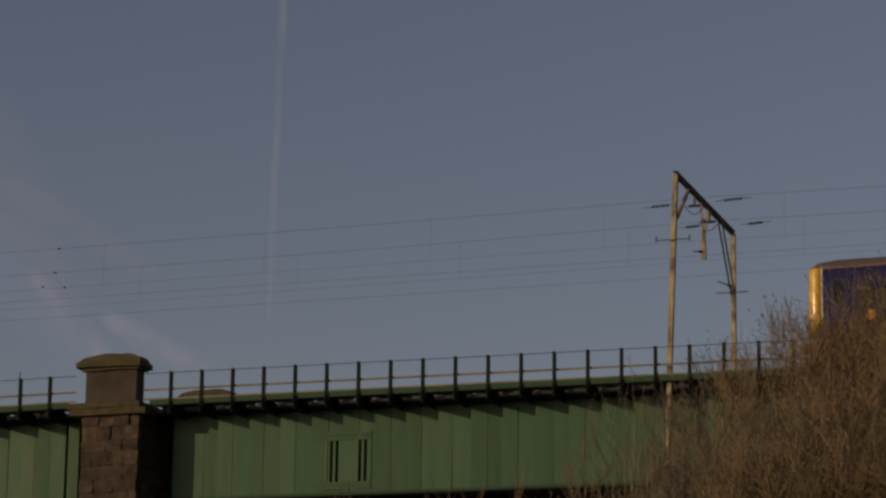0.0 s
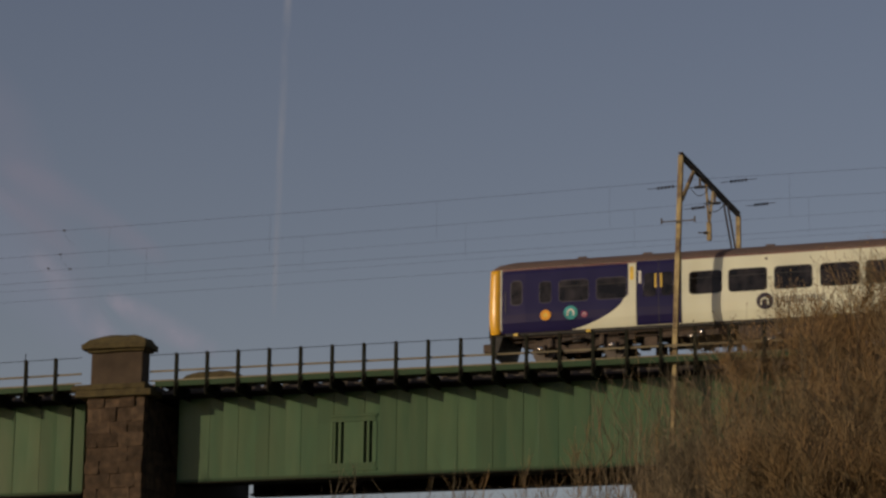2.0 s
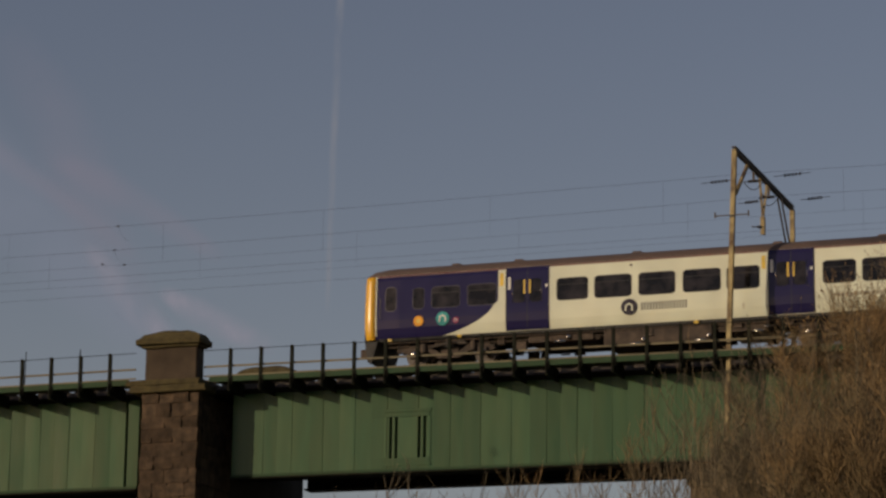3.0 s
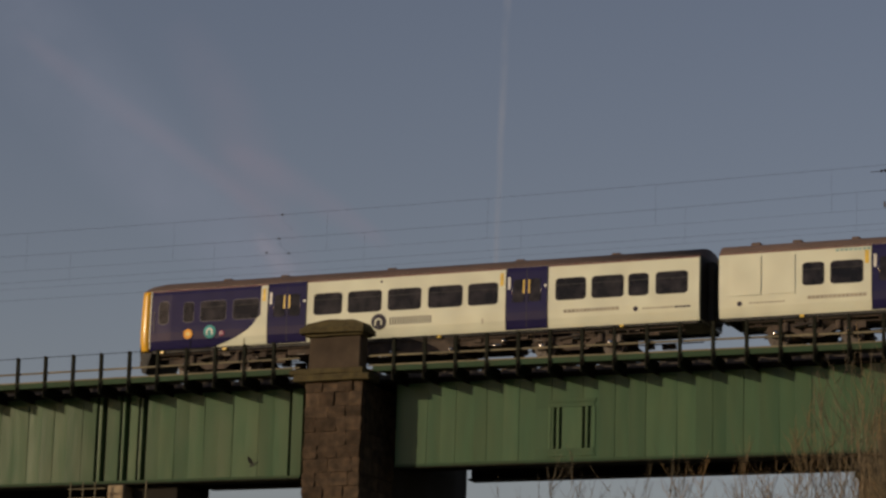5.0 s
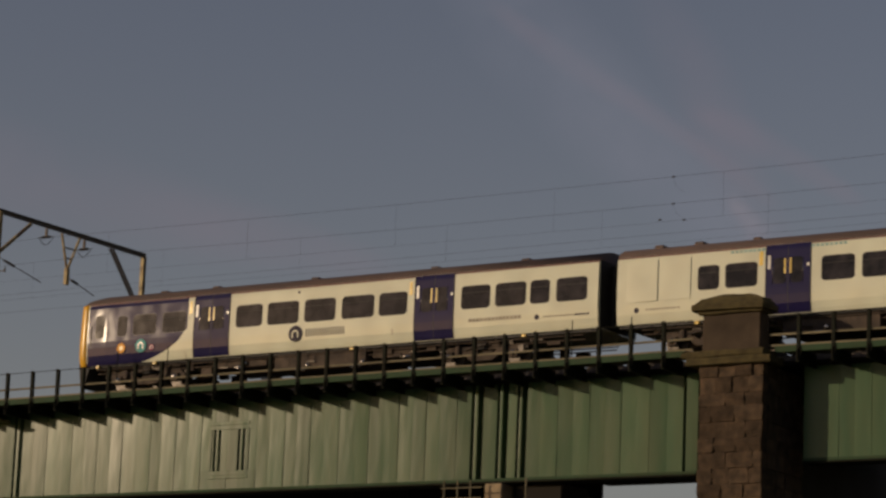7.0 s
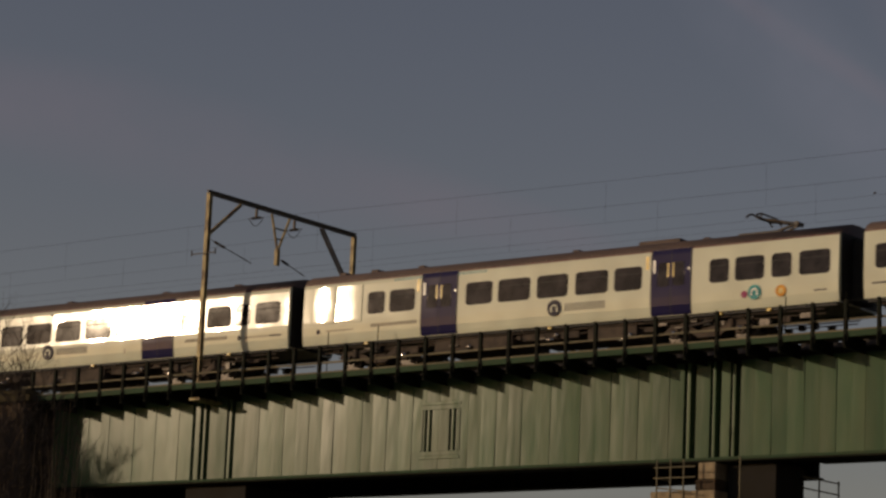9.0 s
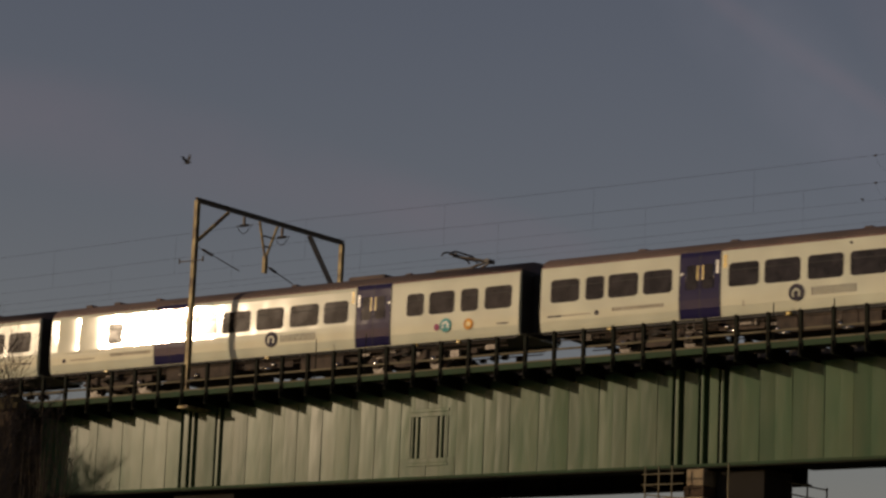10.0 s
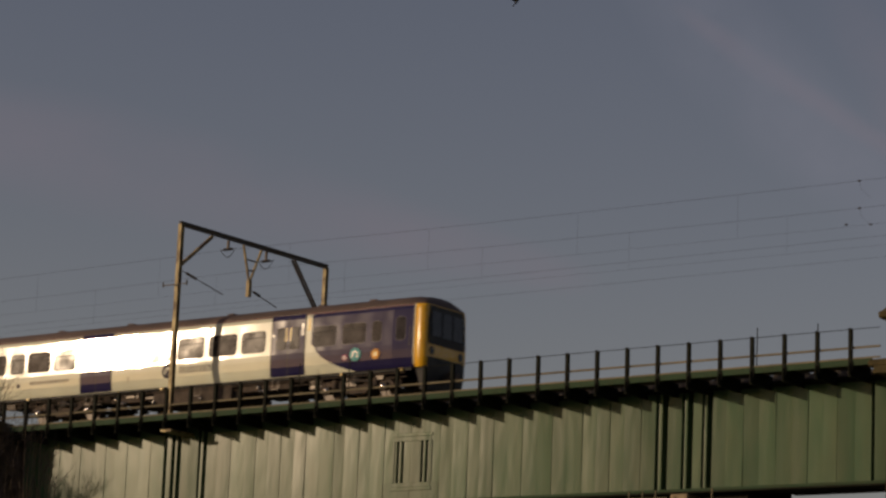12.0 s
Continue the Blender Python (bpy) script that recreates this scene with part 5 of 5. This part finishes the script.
def shrub(at, height, radius, count, seed, twig_mat, label, group, bushy=1.0, r0=0.028):
    """Many slim upright stems from one stool, each with short side shoots towards its top."""
    rnd = random.Random(seed)
    t = thing("bare_shrub", (at[0], at[1], -22.0), label, "shrub", group)
    stems, shoots = [], []
    for i in range(count):
        a, q = rnd.uniform(0, math.tau), math.sqrt(rnd.random()) * radius
        top = height * rnd.uniform(0.80, 1.0) - 0.5 * q
        p = Vector((0.15 * q * math.cos(a), 0.15 * q * math.sin(a), -0.2))
        n = 9
        sway = Vector((rnd.gauss(0, 0.25), rnd.gauss(0, 0.25), 0))
        for k in range(n):
            f = (k + 1) / n
            e = Vector((q * math.cos(a) * f ** 1.3, q * math.sin(a) * f ** 1.3, top * f)) + sway * f * f + Vector((rnd.gauss(0, 0.05), rnd.gauss(0, 0.05), 0))
            stems.append((p, r0 * (1.1 - k / n), e, r0 * (1.1 - f)))
            if f > 0.55:
                for _ in range(int(rnd.randint(3, 5) * bushy)):
                    c = p.lerp(e, rnd.random())
                    d = Vector((rnd.gauss(0, 0.36), rnd.gauss(0, 0.36), rnd.uniform(0.6, 1.3))).normalized()
                    m = c + d * rnd.uniform(0.3, 1.0)
                    shoots.append((c, 0.009, m, 0.005))
                    for _ in range(2):
                        d2 = (d + Vector((rnd.gauss(0, 0.35), rnd.gauss(0, 0.35), rnd.uniform(-0.1, 0.6)))).normalized()
                        c2 = c.lerp(m, rnd.uniform(0.3, 1.0))
                        shoots.append((c2, 0.005, c2 + d2 * rnd.uniform(0.2, 0.65), 0.002))
            p = e
    for nm, segs, mat, sides in (("stem_work", stems, PALE_BARK, 5), ("twig_mass", shoots, twig_mat, 3)):
        if not segs:
            continue
        v, fc = tubes(segs, sides)
        me = bpy.data.meshes.new(nm)
        me.from_pydata(v, [], fc)
        me.materials.append(mat)
        ob = new(nm, me)
        ob.parent = t
        ob["kind"] = "stuff"
    return t


for az, dist, h, sp, seed, tm in ((-8.7, 74, 18.4, 3.4, 11, TWIG), (-10.3, 76, 18.8, 3.2, 12, TWIG), (-11.6, 73, 17.0, 3.0, 13, TWIG), (-12.6, 77, 16.6, 2.5, 14, TWIG_GREY),
                                  (-9.6, 70, 16.8, 3.4, 17, TWIG), (-9.9, 75, 19.6, 2.8, 51, TWIG), (-10.9, 74, 18.6, 2.6, 52, TWIG), (-10.9, 69, 15.0, 3.2, 20, TWIG), (-12.2, 69, 14.4, 2.8, 22, TWIG_GREY), (-13.4, 71, 14.2, 2.0, 23, TWIG_GREY)):
    tree("bare_tree", by_bearing(az, dist), h, sp, seed, tm, "bare winter tree with dense russet twigs catching the sun", 0.42, 18, 1.35, "thicket before the viaduct", buds=0.7)
rs = random.Random(77)
tops = [(-9.0, 13.0), (-10.5, 12.5), (-12.0, 11.6), (-13.0, 11.5), (-14.0, 11.3), (-15.0, 10.9), (-15.9, 10.2), (-16.9, 9.1), (-18.5, 8.85), (-21.5, 8.75)]
for i in range(34):
    az = -9.2 - 0.36 * i
    k = max(j for j in range(len(tops) - 1) if tops[j][0] >= az or j == 0)
    f = (az - tops[k][0]) / (tops[k + 1][0] - tops[k][0])
    el = tops[k][1] * (1 - f) + tops[k + 1][1] * f + rs.uniform(-0.45, 0.1)
    dist = rs.uniform(66, 80)
    shrub(by_bearing(az + rs.uniform(-0.2, 0.2), dist), 1.64 + dist * math.tan(radians(el)), 1.0, (15 if az < -12.4 else 12) if az > -14.4 else 8 if az > -16.6 else 6, 200 + i, TWIG if rs.random() < 0.4 else TWIG_GREY,
          "upright bare shrub of slim pale stems and fine twigs", "shrubs before the viaduct", 1.35)
for az, el, seed in ((-9.45, 13.7, 301), (-9.75, 13.3, 302), (-10.15, 13.45, 303), (-9.2, 13.9, 304), (-10.7, 12.9, 305), (-11.3, 12.6, 306), (-12.2, 12.2, 307), (-13.1, 11.9, 308)):
    shrub(by_bearing(az, 72 + seed % 5), 1.64 + 74 * math.tan(radians(el)), 0.7, 6, seed, TWIG, "tall bare shrub with fine upright russet shoots", "shrubs before the viaduct", 0.9, 0.022)
for az, dist, h, sp, seed in ((-8.7, 63, 13.4, 2.6, 341), (-9.7, 62, 13.0, 2.7, 342), (-10.6, 64, 13.2, 2.6, 343), (-11.6, 63, 12.4, 2.4, 344), (-12.6, 64, 12.2, 2.2, 345)):
    tree("bare_tree", by_bearing(az, dist), h, sp, seed, TWIG, "low sunlit bare tree of russet twigs before the thicket", 0.35, 18, 1.5, "thicket before the viaduct", buds=0.8)
for az, el, seed in ((-13.5, 10.9, 351), (-13.9, 10.6, 352), (-14.3, 10.4, 353)):
    shrub(by_bearing(az, 86), 1.64 + 86 * math.tan(radians(el)), 0.8, 12, seed, TWIG_GREY, "upright bare shrub of slim pale stems and fine twigs", "shrubs before the viaduct", 1.6, 0.018)
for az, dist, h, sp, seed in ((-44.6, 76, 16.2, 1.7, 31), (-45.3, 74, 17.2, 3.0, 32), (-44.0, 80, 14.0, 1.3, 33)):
    tree("bare_tree", by_bearing(az, dist, -3.2, -83.2), h, sp, seed, TWIG_SHADED, "bare grey-brown tree in shade beside the viaduct", 0.4, 15, 0.9, "trees by the west pier")
# added left of the view, up-sun, to shade the west pier and girder end
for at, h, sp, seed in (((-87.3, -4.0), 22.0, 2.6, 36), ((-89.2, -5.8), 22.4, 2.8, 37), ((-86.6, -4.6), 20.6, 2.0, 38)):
    tree("bare_tree", at, h, sp, seed, TWIG_SHADED, "tall bare grey-brown tree left of view, added to shade the stone pier", 0.45, 20, 2.2, "trees by the west pier")
# shrubs with shade in their twig colour, over the dark girder end
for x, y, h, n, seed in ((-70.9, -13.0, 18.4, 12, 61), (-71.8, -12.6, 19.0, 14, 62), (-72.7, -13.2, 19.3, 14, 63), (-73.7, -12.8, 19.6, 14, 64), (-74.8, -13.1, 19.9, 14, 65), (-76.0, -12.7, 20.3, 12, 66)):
    shrub((x, y), h, 0.8, n, seed, TWIG_SHADED, "bare shrub with crowded stems and shade-dark twigs by the stone pier", "shrubs by the west pier", 1.7, 0.03)
for x, h, seed in ((-72.6, 18.0, 71), (-71.6, 17.4, 72)):
    shrub((x, -14.2), h, 0.5, 2, seed, TWIG_GREY, "slim pale bare sapling by the west pier", "shrubs by the west pier", 0.5, 0.04)
for x, h, seed in ((-42.1, 17.2, 41), (-41.1, 16.7, 42), (-40.6, 16.7, 43)):
    shrub((x, -4.0), h, 0.25, 1, seed, TWIG_GREY, "single slim bare stem beside the stone pier", "stems by the stone pier", 0.0, 0.05)



# ---- the bird ----
def bird():
    b = thing("bird", (-60, -20, 2), "small black bird with spread wings in flight", "bird")
    ORG[b.name] = Vector((0, 0, 0))
    bm = bmesh.new()
    bmesh.ops.create_uvsphere(bm, u_segments=12, v_segments=8, radius=1, matrix=Matrix.Diagonal((0.17, 0.055, 0.055, 1)))
    body = part("body", bm, FEATHER, b, "", True)
    bm = bmesh.new()
    bmesh.ops.create_uvsphere(bm, u_segments=10, v_segments=6, radius=0.042, matrix=Matrix.Translation((0.17, 0, 0.015)))
    head = part("head", bm, FEATHER, b, "", True)
    part("beak", rod((0.20, 0, 0.012), (0.25, 0, 0.005), 0.012, 6, r2=0.002), FEATHER, head)
    part("tail", prism([(-0.13, -0.02), (-0.13, 0.02), (-0.31, 0.06), (-0.31, -0.06)], 2, -0.005, 0.005), FEATHER, b)
    wings = []
    for s in (-1, 1):
        bm = prism([(0.09, 0.0), (0.11, s * 0.16), (0.02, s * 0.42), (-0.06, s * 0.40), (-0.09, s * 0.18), (-0.09, 0.0)], 2, -0.006, 0.006)
        w = part("wing", bm, FEATHER, b)
        w.location = (0.0, s * 0.03, 0.03)
        wings.append(w)
    return b, wings


the_bird, bird_wings = bird()
for _o in the_bird.children_recursive:
    _o.data.transform(Matrix.Scale(0.62, 4))

# ---- movement ----
CAR_AT = (0.0, 22.97, 68.64)


def front_x(t):
    """The leading cab's place: the train gathers speed as it goes west."""
    return -19.27 - 5.38494 * t - 0.156757 * t ** 2 - 0.0394816 * t ** 3 + 0.00286456 * t ** 4 - 7.3513e-05 * t ** 5


def motions():
    steps = [i / 30 for i in range(361)]
    tilt = Matrix.Rotation(-math.atan(GRADE), 4, "Y")
    for car, u, turned in ((front_car, CAR_AT[0], False), (mid_car, CAR_AT[1], False), (rear_car, CAR_AT[2], True)):
        rows = []
        for i in range(121):
            t = i / 10
            x = front_x(t) + u
            m = Matrix.Translation((x, TRACK_Y[0], rail_z(x) + 1.02 + Z0)) @ tilt
            if turned:
                m = m @ Matrix.Rotation(math.pi, 4, "Z")
            rows.append((t, m))
        walk(car, rows)
    for k, w in enumerate(WHEELS):
        at = w.location.copy()
        sg = -1 if k < rear_start else 1
        walk(w, [(t, Matrix.Translation(at) @ Matrix.Rotation(sg * (front_x(0) - front_x(t)) / 0.42, 4, "Y")) for t in steps])
    way = [(0.0, -78, -16, -2), (3.2, -45.81, -16, 0.36), (4.4, -39.92, -16, -4.96), (4.8, -39.64, -16, -6.37), (4.9, -39.95, -16, -6.67), (5.1, -40.56, -16, -7.27), (5.5, -41.78, -16, -8.48),
           (6.5, -46, -18, -10), (8.0, -75, -20, -3), (9.0, -71.5, -20, 1.5), (9.5, -65.0, -20, 1.98), (10.0, -59.43, -20, 1.86), (10.5, -54.15, -20, 2.23), (11.0, -50.33, -20, 2.75), (11.5, -47.74, -20, 4.05), (12.0, -47.34, -20, 5.85)]
    rows = []
    for i, (t, x, y, z) in enumerate(way):
        a, b = way[max(i - 1, 0)], way[min(i + 1, len(way) - 1)]
        d = Vector((b[1] - a[1], b[2] - a[2], b[3] - a[3]))
        yaw = math.degrees(math.atan2(d.y, d.x))
        pitch = -math.degrees(math.atan2(d.z, math.hypot(d.x, d.y))) * 0.6
        rows.append((t, pose(x, y, z + Z0, 20, pitch, yaw)))
    walk(the_bird, rows)
    for s, w in zip((-1, 1), bird_wings):
        at = w.location.copy()
        walk(w, [(i / 10, Matrix.Translation(at) @ Matrix.Rotation(s * radians(18 + 34 * math.sin(i * 1.9)), 4, "X")) for i in range(121)])


motions()
